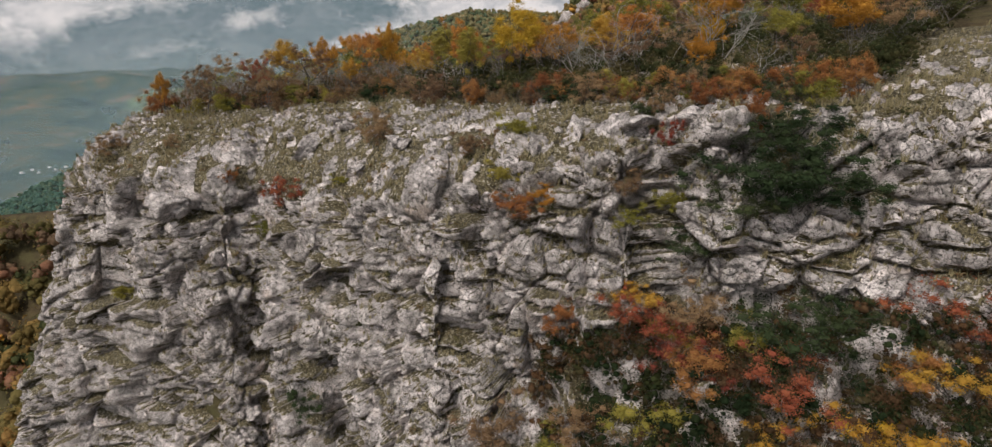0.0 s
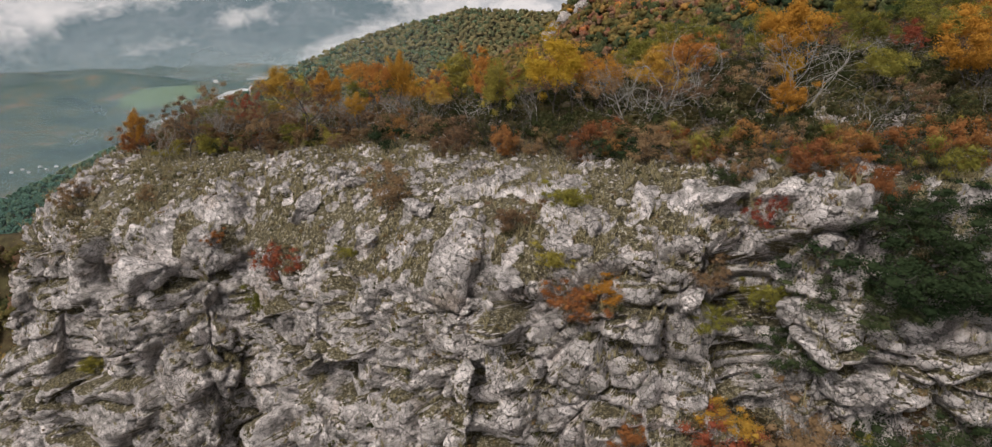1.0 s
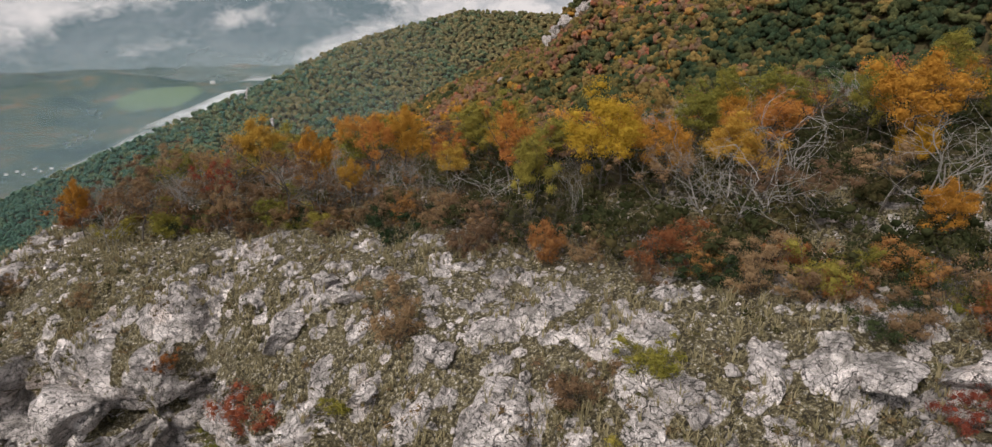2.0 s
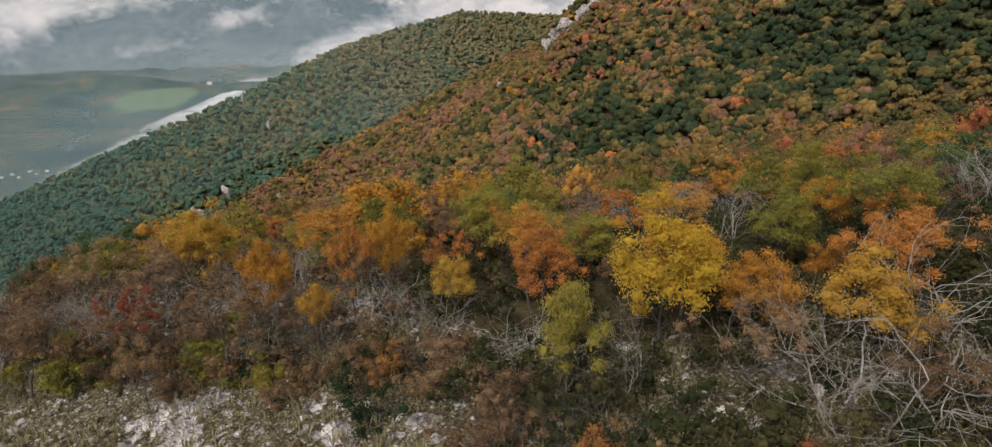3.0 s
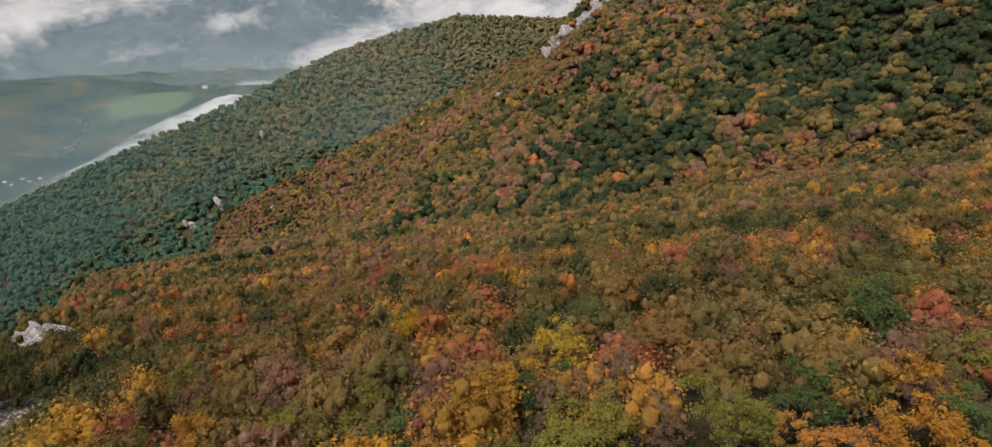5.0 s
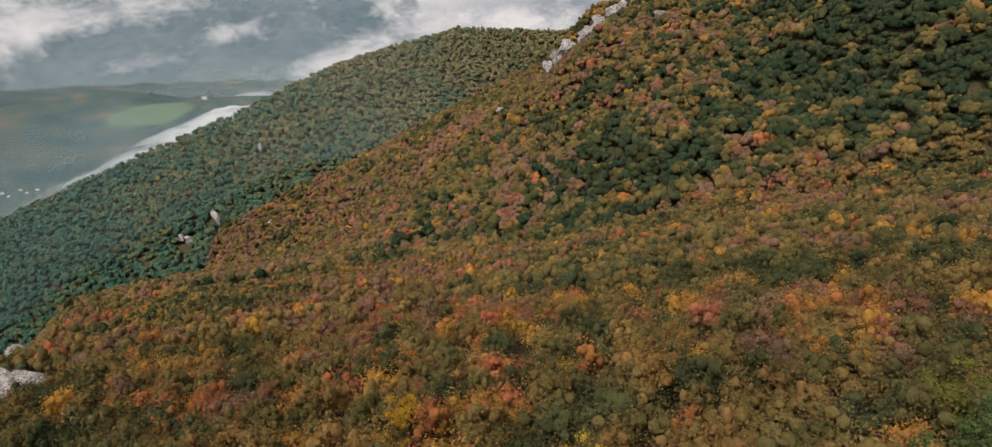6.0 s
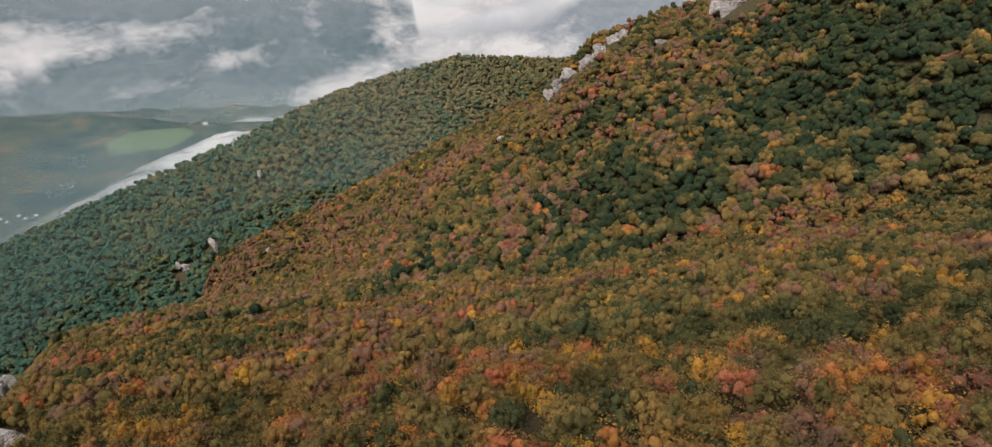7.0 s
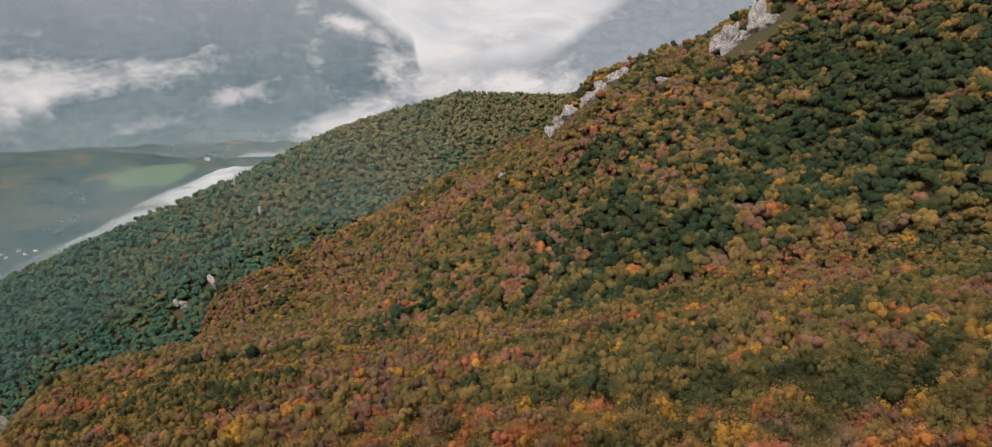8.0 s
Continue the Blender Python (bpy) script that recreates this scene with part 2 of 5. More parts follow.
def earth(name):
    """Forest floor, turf, and the far fields."""
    m, nt, b = material(name)
    p = place(nt)
    c = ramp(nt, noise_tex(nt, p, 0.8, 6, 0.7), [(0.3, (0.035, 0.026, 0.016)), (0.5, (0.075, 0.055, 0.03)), (0.7, (0.10, 0.085, 0.04))])
    c = mix(nt, maths(nt, "MULTIPLY", grey_ramp(nt, noise_tex(nt, p, 0.05, 4), 0.45, 0.65), 0.6), c, (0.05, 0.055, 0.022))
    reach = nt.nodes.new("ShaderNodeVectorMath")
    reach.operation = "LENGTH"
    nt.links.new(p, reach.inputs[0])
    low = grey_ramp(nt, maths(nt, "MULTIPLY", reach.outputs["Value"], 1 / 3000), 0.36, 0.42)
    meadow = ramp(nt, noise_tex(nt, p, 0.006, 7, 0.68), [(0.36, (0.015, 0.04, 0.036)), (0.47, (0.035, 0.065, 0.05)), (0.56, (0.07, 0.085, 0.055)), (0.64, (0.14, 0.10, 0.06))])
    # the mown field on the valley floor
    off = node(nt, "VectorMath", i0=p, i1=(1290.0, -2430.0, 420.0)).outputs[0]
    round_it = node(nt, "Mapping", Vector=off, Rotation=(0.0, 0.0, 0.5), Scale=(1 / 150, 1 / 210, 0.0)).outputs["Vector"]
    gone = nt.nodes.new("ShaderNodeVectorMath")
    gone.operation = "LENGTH"
    nt.links.new(round_it, gone.inputs[0])
    sown = maths(nt, "SUBTRACT", 1.0, grey_ramp(nt, maths(nt, "ADD", gone.outputs["Value"], maths(nt, "MULTIPLY", maths(nt, "SUBTRACT", noise_tex(nt, p, 0.01, 4), 0.5), 0.8)), 0.75, 0.95))
    meadow = mix(nt, sown, meadow, (0.115, 0.165, 0.085))
    nt.links.new(mix(nt, low, c, meadow), b.inputs["Base Color"])
    b.inputs["Roughness"].default_value = 1.0
    b.inputs["Specular IOR Level"].default_value = 0.1
    nt.links.new(bumped(nt, noise_tex(nt, p, 3.0, 6, 0.7), 0.8, 0.2), b.inputs["Normal"])
    return m


def foliage(name, stops, by_tree, thin=0.38):
    """Leaves; by_tree: the colour goes by each tree's own value, else by the object and the leaf."""
    m, nt, b = material(name)
    if by_tree:
        v = node(nt, "Attribute")
        v.attribute_name = "kind"
        v = v.outputs["Fac"]
    else:
        v = node(nt, "ObjectInfo").outputs["Random"]
        leaf = node(nt, "NewGeometry").outputs["Random Per Island"]
        v = maths(nt, "ADD", maths(nt, "MULTIPLY", v, 0.72), maths(nt, "MULTIPLY", leaf, 0.28))
    c = ramp(nt, v, stops)
    if by_tree:
        leaf = node(nt, "NewGeometry").outputs["Random Per Island"]
        c = mix(nt, 1.0, c, ramp(nt, noise_tex(nt, place(nt), 1.6, 4, 0.7), [(0.3, (0.74, 0.76, 0.74)), (0.7, (1.25, 1.22, 1.22))]), "MULTIPLY")
        c = mix(nt, 1.0, c, ramp(nt, noise_tex(nt, place(nt), 0.11, 2, 0.8), [(0.35, (0.68, 0.72, 0.72)), (0.65, (1.3, 1.28, 1.25))]), "MULTIPLY")
    c = mix(nt, 1.0, c, ramp(nt, leaf, [(0.0, (0.88, 0.89, 0.88)), (1.0, (1.12, 1.11, 1.11))]), "MULTIPLY")
    nt.nodes.remove(b)
    d = node(nt, "BsdfDiffuse", Color=c, Roughness=0.5)
    if by_tree:
        nt.links.new(bumped(nt, noise_tex(nt, place(nt), 2.2, 4, 0.75), 0.9, 0.35), d.inputs["Normal"])
    t = node(nt, "BsdfTranslucent", Color=c)
    s = node(nt, "MixShader", Fac=thin)
    nt.links.new(d.outputs[0], s.inputs[1])
    nt.links.new(t.outputs[0], s.inputs[2])
    nt.links.new(s.outputs[0], nt.nodes["Material Output"].inputs["Surface"])
    return m


def bark(name, dark, pale):
    m, nt, b = material(name)
    p = place(nt)
    v = maths(nt, "ADD", maths(nt, "MULTIPLY", noise_tex(nt, p, 9.0, 5, 0.7), 0.7), maths(nt, "MULTIPLY", node(nt, "ObjectInfo").outputs["Random"], 0.3))
    nt.links.new(ramp(nt, v, [(0.3, dark), (0.7, pale)]), b.inputs["Base Color"])
    b.inputs["Roughness"].default_value = 0.9
    nt.links.new(bumped(nt, noise_tex(nt, p, 30.0, 4), 0.6, 0.02), b.inputs["Normal"])
    return m


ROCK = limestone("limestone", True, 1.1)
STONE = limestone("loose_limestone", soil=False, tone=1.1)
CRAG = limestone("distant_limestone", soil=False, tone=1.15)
EARTH = earth("forest_floor")
BARK = bark("dark_bark", (0.035, 0.028, 0.022), (0.12, 0.10, 0.085))
PALE = bark("pale_dead_wood", (0.12, 0.105, 0.09), (0.36, 0.33, 0.30))
LEAVES = {
    "yellow": foliage("yellow_leaves", [(0.1, (0.38, 0.21, 0.026)), (0.5, (0.48, 0.285, 0.034)), (0.9, (0.44, 0.32, 0.046))], False),
    "gold": foliage("gold_leaves", [(0.1, (0.36, 0.165, 0.034)), (0.5, (0.47, 0.24, 0.042)), (0.9, (0.43, 0.29, 0.06))], False),
    "orange": foliage("orange_leaves", [(0.1, (0.38, 0.15, 0.05)), (0.5, (0.48, 0.22, 0.055)), (0.9, (0.44, 0.25, 0.065))], False),
    "evergreen": foliage("evergreen_leaves", [(0.1, (0.026, 0.042, 0.02)), (0.5, (0.045, 0.062, 0.028)), (0.9, (0.08, 0.09, 0.04))], False),
    "russet": foliage("russet_leaves", [(0.1, (0.21, 0.085, 0.04)), (0.5, (0.31, 0.13, 0.05)), (0.9, (0.34, 0.18, 0.065))], False),
    "red": foliage("red_leaves", [(0.1, (0.20, 0.055, 0.04)), (0.5, (0.30, 0.085, 0.05)), (0.9, (0.33, 0.14, 0.06))], False),
    "olive": foliage("olive_leaves", [(0.1, (0.13, 0.128, 0.032)), (0.5, (0.22, 0.20, 0.045)), (0.9, (0.32, 0.26, 0.06))], False),
    "green": foliage("green_leaves", [(0.1, (0.0543, 0.0853, 0.0303)), (0.5, (0.093, 0.132, 0.0447)), (0.9, (0.155, 0.186, 0.0591))], False),
    "brown": foliage("brown_leaves", [(0.1, (0.155, 0.095, 0.06)), (0.5, (0.235, 0.15, 0.085)), (0.9, (0.32, 0.21, 0.115))], False),
}
WOODS = foliage("autumn_woods", [
    (0.00, (0.042, 0.065, 0.037)), (0.16, (0.108, 0.106, 0.044)), (0.30, (0.205, 0.152, 0.058)), (0.46, (0.285, 0.183, 0.066)),
    (0.60, (0.300, 0.172, 0.064)), (0.70, (0.45, 0.235, 0.055)), (0.78, (0.49, 0.295, 0.055)), (0.85, (0.44, 0.175, 0.062)),
    (0.92, (0.38, 0.125, 0.075)), (1.00, (0.232, 0.150, 0.096))], True)
# ridge tones lifted and blued: the haze is put into the leaf colour
HAZED_RIDGE = foliage("ridge_woods", [(0.0, (0.0837, 0.16, 0.118)), (0.16, (0.135, 0.173, 0.096)), (0.30, (0.23, 0.192, 0.096)), (0.6, (0.311, 0.243, 0.122)), (1.0, (0.378, 0.269, 0.154))], True)
UNDER = foliage("undergrowth_leaves", [(0.0, (0.022, 0.034, 0.016)), (0.3, (0.05, 0.055, 0.022)), (0.6, (0.075, 0.05, 0.028)), (1.0, (0.12, 0.065, 0.035))], True)
HEATH = foliage("heath_leaves", [(0.0, (0.06, 0.062, 0.028)), (0.3, (0.12, 0.105, 0.05)), (0.6, (0.17, 0.13, 0.07)), (1.0, (0.22, 0.15, 0.085))], True)
BRUSH = foliage("brush_leaves", [(0.0, (0.05, 0.058, 0.025)), (0.3, (0.12, 0.10, 0.045)), (0.6, (0.20, 0.115, 0.055)), (1.0, (0.26, 0.165, 0.10))], True)
GRASS = foliage("dry_grass", [(0.1, (0.171, 0.155, 0.0746)), (0.5, (0.264, 0.225, 0.124)), (0.9, (0.372, 0.31, 0.2))], False)


# ---- the land ----
def structure(name, me, mats, label, kind="structure"):
    for m in mats:
        me.materials.append(m)
    return tagged(new(name, me), label, kind=kind)


# the sheet of ground, fine near by and coarse far off
gu = np.sinh(np.linspace(-4.9, 4.9, 340)) / np.sinh(4.9)
gx = gu * 3600
gy = np.concatenate([-300 + 300 * (1 - np.linspace(1, 0, 40) ** 2), 3600 * np.sinh(np.linspace(0.004, 4.6, 300)) / np.sinh(4.6)])
GX, GY = np.meshgrid(gx, gy)
GZ = land(GX, GY)
inside = (GX > -58) & (GX < 46)
off = GY - face_line(GX)
GZ = np.where(inside, GZ - 3.5 * np.clip((16.5 - off) / 3, 0, 1) * np.clip((off + 11.5) / 3, 0, 1) - 9 * np.clip((off + 11) / 3, 0, 1) * np.clip((4 - off) / 3, 0, 1), GZ)
structure("ground", sheet("ground", GX, GY, GZ), [EARTH], "wooded autumn hillside falling to a valley floor", "structure")


def rock_face():
    """The cliff with its brink, the stony slope above it and the edge of the top."""
    us = np.concatenate([np.arange(-58, -40, 0.5), np.arange(-40, 24, 0.09), np.arange(24, 46, 0.5)])
    # along the profile: outwards from the face, from the foot up and over
    rows = 500
    tt = np.linspace(0, 1, rows)
    X = np.repeat(us[None, :], rows, 0)
    yl, zb = face_line(us), brink(us)
    foot = np.interp(us, [-30, -8, 0, 8], [-34, -28, -19, -11.5])
    # stretches: apron, face, slope
    f1, f2 = 0.12, 0.62
    S, Z = np.zeros(X.shape), np.zeros(X.shape)
    for r, t in enumerate(tt):
        if t < f1:
            q = t / f1
            s = -12 + q * (12 - 2.4)
            S[r], Z[r] = s, foot + 0.8 * (s + 2.4)
        elif t < f2:
            q = (t - f1) / (f2 - f1)
            s = -2.4 + 2.6 * q ** 1.6
            S[r], Z[r] = s, foot + (zb - foot) * q
        else:
            q = (t - f2) / (1 - f2)
            s = 0.2 + 18.8 * q ** 1.35
            S[r] = s
            y = yl + s
            Z[r] = land(us, y) - 0.35 * np.maximum(s - 16.6, 0) + np.exp(-s / 1.5) * (zb - land(us, yl + 0.2))
    Y = yl[None, :] + S
    # outward direction of the plain form
    P = np.stack([X, Y, Z], -1)
    n = np.cross(np.gradient(P, axis=1), np.gradient(P, axis=0))
    n /= np.linalg.norm(n, axis=-1, keepdims=True) + 1e-9
    for _ in range(6):
        n[1:-1, 1:-1] = (n[1:-1, 1:-1] * 2 + n[:-2, 1:-1] + n[2:, 1:-1] + n[1:-1, :-2] + n[1:-1, 2:]) / 6
    n /= np.linalg.norm(n, axis=-1, keepdims=True) + 1e-9
    x, y, z = X, Y, Z
    wx, wy, wz = (0.9 * fbm(x / 1.9, y / 1.9, z / 1.9, 40 + 5 * i) for i in range(3))
    x, y, z = x + wx, y + wy, z + wz
    big = 2.4 * fbm(X / 8, Y / 8, Z / 11, 60, 2)

    def eased(a, times):
        for _ in range(times):
            a = a.copy()
            a[1:-1, 1:-1] = (2 * a[1:-1, 1:-1] + a[:-2, 1:-1] + a[2:, 1:-1] + a[1:-1, :-2] + a[1:-1, 2:]) / 6
        return a

    # massive blocks, the stones that they break into, and chips, each with joints between
    wall = big + eased(1.5 * blocks(x / 4.6, y / 4.6, z / 4.0, 70, 1.5, 0.55, 0.05), 2)
    wall = wall + 0.80 * blocks(x / 1.9, y / 1.9, z / 1.6, 80, 1.6, 0.75, 0.05)
    sound = np.clip(0.8 + 3.0 * fbm(X / 3, Y / 3, Z / 3, 95), 0.3, 1.2)
    wall = wall + 0.30 * blocks(x / 0.80, y / 0.80, z / 0.66, 90, 1.6, 0.75, 0.07) * sound
    wall = wall + 0.05 * fbm(x / 0.3, y / 0.3, z / 0.3, 97, 2)
    wall = wall - 0.1
    # rocks standing out of the turf above
    thin = np.clip(1.0 - (S - 1.0) / 9, 0.0, 1)
    rocks = np.maximum(1.25 * knobs(X / 2.6, Y / 2.2, 500, 0.46) * thin, 0.55 * knobs(X / 0.95, Y / 0.85, 510, 0.42) * (0.25 + 0.75 * thin))
    rocks = np.maximum(rocks, 0.22 * knobs(X / 0.42, Y / 0.40, 520, 0.36))
    rocks = rocks * np.clip(0.8 + 3.0 * fbm(X / 4, Y / 4, 0, 530), 0.0, 1.2)
    chip = 0.30 * lumps(x / 0.6, y / 0.6, z / 0.5, 90, 0.4, 0.12, 0.7) * np.clip(rocks / 0.12, 0, 1)
    lawn = 0.6 * big * 0.5 + 0.25 * fbm(X / 1.5, Y / 1.5, 0, 62) + rocks + chip
    over = np.clip((tt[:, None] - f2 - 0.005) / 0.05 + 0.8 * fbm(X / 3, Y / 3, 0, 540), 0, 1)
    d = wall * (1 - over) + lawn * over
    P = P + n * d[..., None]
    # the buttress at the corner spreads towards its foot
    P[..., 0] -= 0.32 * np.clip(zb - Z, 0, 20) * np.clip((-23 - us) / 6, 0, 1)
    me = sheet("cliff", P[..., 0], P[..., 1], P[..., 2])
    m = np.cross(np.gradient(P, axis=1), np.gradient(P, axis=0))
    m /= np.linalg.norm(m, axis=-1, keepdims=True) + 1e-9
    patch = fbm(X / 1.1, Y / 1.1, Z / 1.1, 550)
    ledge = np.clip((np.abs(m[..., 2]) - 0.55) / 0.15, 0, 1) * np.clip(0.7 + 5 * patch, 0, 1)
    turf = ledge * (1 - over) + np.clip(1.15 - rocks / 0.09 + 1.6 * patch, 0, 1) * over
    tint(me, "turf", turf.ravel())
    return P, me


CLIFF, cliff_mesh = rock_face()
cliff = structure("cliff", cliff_mesh, [ROCK], "pale grey limestone cliff, cracked and ledged, with turf on its ledges")


# ---- crags, and woods: the many trees farther off ----
rng = np.random.default_rng(7)


def stone_form(seed, detail, flat=0.75):
    """A broken block: a ball cut by chance planes."""
    r = np.random.default_rng(seed)
    bm = bmesh.new()
    bmesh.ops.create_icosphere(bm, subdivisions=detail, radius=1.0)
    v = np.array([q.co[:] for q in bm.verts])
    f = np.array([[q.index for q in p.verts] for p in bm.faces])
    bm.free()
    for _ in range(15):
        n = r.normal(0, 1, 3)
        n /= np.linalg.norm(n)
        over = np.maximum(v @ n - r.uniform(0.32, 0.68), 0)
        v = v - over[:, None] * n
    v = v * np.array([1.0, r.uniform(0.6, 0.95), flat * r.uniform(0.7, 1.1)])
    if detail > 2:
        w = v * 2.4 + seed
        n = v / (np.linalg.norm(v, axis=1, keepdims=True) + 1e-9)
        v = v + n * ((0.16 if detail < 5 else 0.30) * blocks(w[:, 0], w[:, 1], w[:, 2] * 0.6, seed, 1.2, 0.7, 0.08) + 0.10 * fbm(w[:, 0] * 2, w[:, 1] * 2, w[:, 2] * 2, seed))[:, None]
    return v, f


def stone_mesh(name, seed, detail, mat, flat=0.75, stretch=(1, 1, 1)):
    v, f = stone_form(seed, detail, flat)
    me = fill(bpy.data.meshes.new(name), v * np.array(stretch), f)
    me.materials.append(mat)
    return me


bare_spots = [(-53.0, 95.0, 9.0)]


def crag(x, y, z, wide, deep, high, seed, label="bare pale limestone crag among the trees"):
    me = stone_mesh("crag", seed, 5 if wide > 8 else 4, CRAG, 1.0, (wide, deep, high))
    ob = tagged(new("crag", me), label, "rock")
    ob.matrix_basis = pose(x, y, z)
    bare_spots.append((x, y, (0.8 if wide > 11 else 1.2) * max(wide, deep)))
    return ob



# crags on the rib and the ridge
crag(79, 498, 4, 7.5, 7, 7.5, 600)
crag(72, 495, 0.5, 11.25, 7, 12.5, 601)
crag(62, 484, -7, 10, 6, 13.12, 602)
crag(53, 488, -13.5, 8.75, 6, 10, 603)
crag(44, 494, -20.5, 10.62, 6, 9.38, 623)
crag(36, 500, -27.5, 8.12, 6, 10, 624)
crag(30.5, 506, -35.5, 6.25, 6, 10, 625)
crag(-3, 461, -57.5, 6.5, 4.5, 6, 604)
crag(-9, 458, -62.5, 5, 4, 3.6, 605)
crag(132, 452.5, 21, 15, 8, 16.25, 606)
crag(143, 451, 27, 17.5, 9, 18.75, 607)
crag(154, 448, 34, 15, 8, 11.25, 608)
crag(-291.6, 664, -195, 6.5, 5, 8, 626)
crag(-308.9, 636, -210, 8, 6, 8.5, 627)
crag(-277.2, 636, -188.4, 5.8, 4.6, 11, 609)
crag(-304, 617, -200.4, 4.1, 3.3, 7, 611)
crag(-326.3, 832.7, -128.6, 4.2, 3.4, 13.9, 613)
crag(-269.4, 752.3, -143.9, 3.7, 3, 11.3, 614)
crag(-154, 590.5, -136.2, 2.1, 1.7, 7.7, 615)
crag(-207.7, 587.5, -175.2, 5.1, 4.1, 6.2, 616)
crag(-79, 133.5, -45.5, 10, 7, 9, 617)
crag(-411.3, 520.2, -267.6, 14.9, 12, 20.1, 618)
crag(-62.8, 122, -35.1, 1.4, 1.1, 1, 619)
crag(-71, 128, -44.5, 4, 4, 3.5, 620)
crag(92, 450, 1.5, 7.5, 4, 3.75, 621)
crag(18.3, 495.5, -44.4, 2.2, 1.8, 2, 622)


def ball(detail):
    bm = bmesh.new()
    bmesh.ops.create_icosphere(bm, subdivisions=detail, radius=1.0)
    v = np.array([q.co[:] for q in bm.verts])
    f = np.array([[q.index for q in p.verts] for p in bm.faces])
    bm.free()
    return v, f


def woods(name, xy, tall, wide, kinds, cards, label, clumps=10, mat=None, leaf=0.30, level=None, solid=1.0):
    """Trees joined into one mesh: each a heap of ragged foliage clumps, with loose sprays of leaves that break its outline."""
    m = len(xy)
    base = np.column_stack([xy, land(xy[:, 0], xy[:, 1]) if level is None else level])
    bv, bf = ball(0)
    nv = len(bv)
    size = np.stack([wide, wide, tall * 0.48], -1)[:, None, :]
    # where the clumps sit: over the upper shell of the crown, the first in its heart
    w = rng.normal(0, 1, (m, clumps, 3))
    w[..., 2] = np.abs(w[..., 2]) - 0.45
    w /= np.linalg.norm(w, axis=-1, keepdims=True)
    w *= rng.uniform(0.45, 0.78, (m, clumps, 1))
    w[:, 0] *= 0.2
    bulk = rng.uniform(0.30, 0.52, (m, clumps)) * (1.25 if clumps < 8 else 1.0)
    bulk[:, 0] = 0.62
    core = base[:, None, :] + w * size
    core[..., 2] += 0.52 * tall[:, None]
    r = solid * bulk[..., None] * rng.uniform(0.72, 1.18, (m, clumps, nv))
    turn = rng.uniform(0, 6.28, (m, clumps))
    c, q = np.cos(turn)[..., None], np.sin(turn)[..., None]
    u = np.stack([bv[:, 0] * c - bv[:, 1] * q, bv[:, 0] * q + bv[:, 1] * c, bv[:, 2] + 0 * c], -1)
    body = core[:, :, None, :] + u * r[..., None] * size[:, :, None, :]
    faces = (bf[None] + (np.arange(m * clumps) * nv)[:, None, None]).reshape(-1, 3)
    # sprays of leaves round the clumps
    own = rng.integers(0, clumps, (m, cards))
    at = np.arange(m)[:, None]
    d = rng.normal(0, 1, (m, cards, 3))
    d[..., 2] = d[..., 2] * 0.8 + 0.3
    d /= np.linalg.norm(d, axis=-1, keepdims=True)
    c = core[at, own] + d * (bulk[at, own] * rng.uniform(0.5 + 0.35 * solid, 1.4, (m, cards)))[..., None] * size
    n = d + rng.normal(0, 0.5, d.shape) + np.array([0, 0, 0.2])
    n /= np.linalg.norm(n, axis=-1, keepdims=True)
    s1 = np.cross(n, rng.normal(0, 1, n.shape))
    s1 /= np.linalg.norm(s1, axis=-1, keepdims=True) + 1e-9
    s2 = np.cross(n, s1)
    q = leaf * wide[:, None, None] * 0.4 * rng.uniform(0.6, 1.3, (m, cards, 1))
    tri = np.stack([c - s1 * q - s2 * q * 0.6, c + s1 * q - s2 * q * 0.6, c + s2 * q * 1.1], 2).reshape(-1, 3)
    v = np.concatenate([body.reshape(-1, 3), tri])
    f = np.concatenate([faces, len(v) - len(tri) + np.arange(len(tri)).reshape(-1, 3)])
    me = fill(bpy.data.meshes.new(name), v, f)
    tone = np.clip(kinds[:, None] + rng.normal(0, 0.022, (m, clumps)), 0, 1)
    tint(me, "kind", np.concatenate([np.repeat(tone.ravel(), nv), np.repeat(np.clip(tone[at, own] + rng.normal(0, 0.02, (m, cards)), 0, 1).ravel(), 3)]))
    me.materials.append(mat or WOODS)
    return tagged(new(name, me), label, "woods", kind="stuff")


def scatter(x0, x1, y0, y1, step, keep):
    gx, gy = np.meshgrid(np.arange(x0, x1, step), np.arange(y0, y1, step))
    p = np.column_stack([gx.ravel(), gy.ravel()]) + rng.uniform(-0.48, 0.48, (gx.size, 2)) * step
    p = p[keep(p[:, 0], p[:, 1])]
    for x, y, clear in bare_spots:
        p = p[((p[:, 0] - x) ** 2 + (p[:, 1] - y + 0.8 * clear) ** 2) > clear ** 2]
    return p


def wedge(x, y, room=14.0):
    """The stretch of the plan that the flight looks over."""
    return np.abs(x + 4) < 0.84 * np.maximum(y - 12, 0) + room


def choose(p, table_of, k):
    """Kinds of tree in patches: table_of gives (share, kind) pairs."""
    share = np.cumsum([s for s, _ in table_of])
    v = 0.5 * rng.random(len(p)) + 0.5 * np.clip(0.5 + 2.2 * fbm(p[:, 0] / 22, p[:, 1] / 22, 0, k), 0, 1)
    v = (np.argsort(np.argsort(v)) + 0.5) / len(p)
    i = np.searchsorted(share / share[-1], v)
    return np.array([q for _, q in table_of])[np.minimum(i, len(table_of) - 1)] + rng.normal(0, 0.015, len(p))


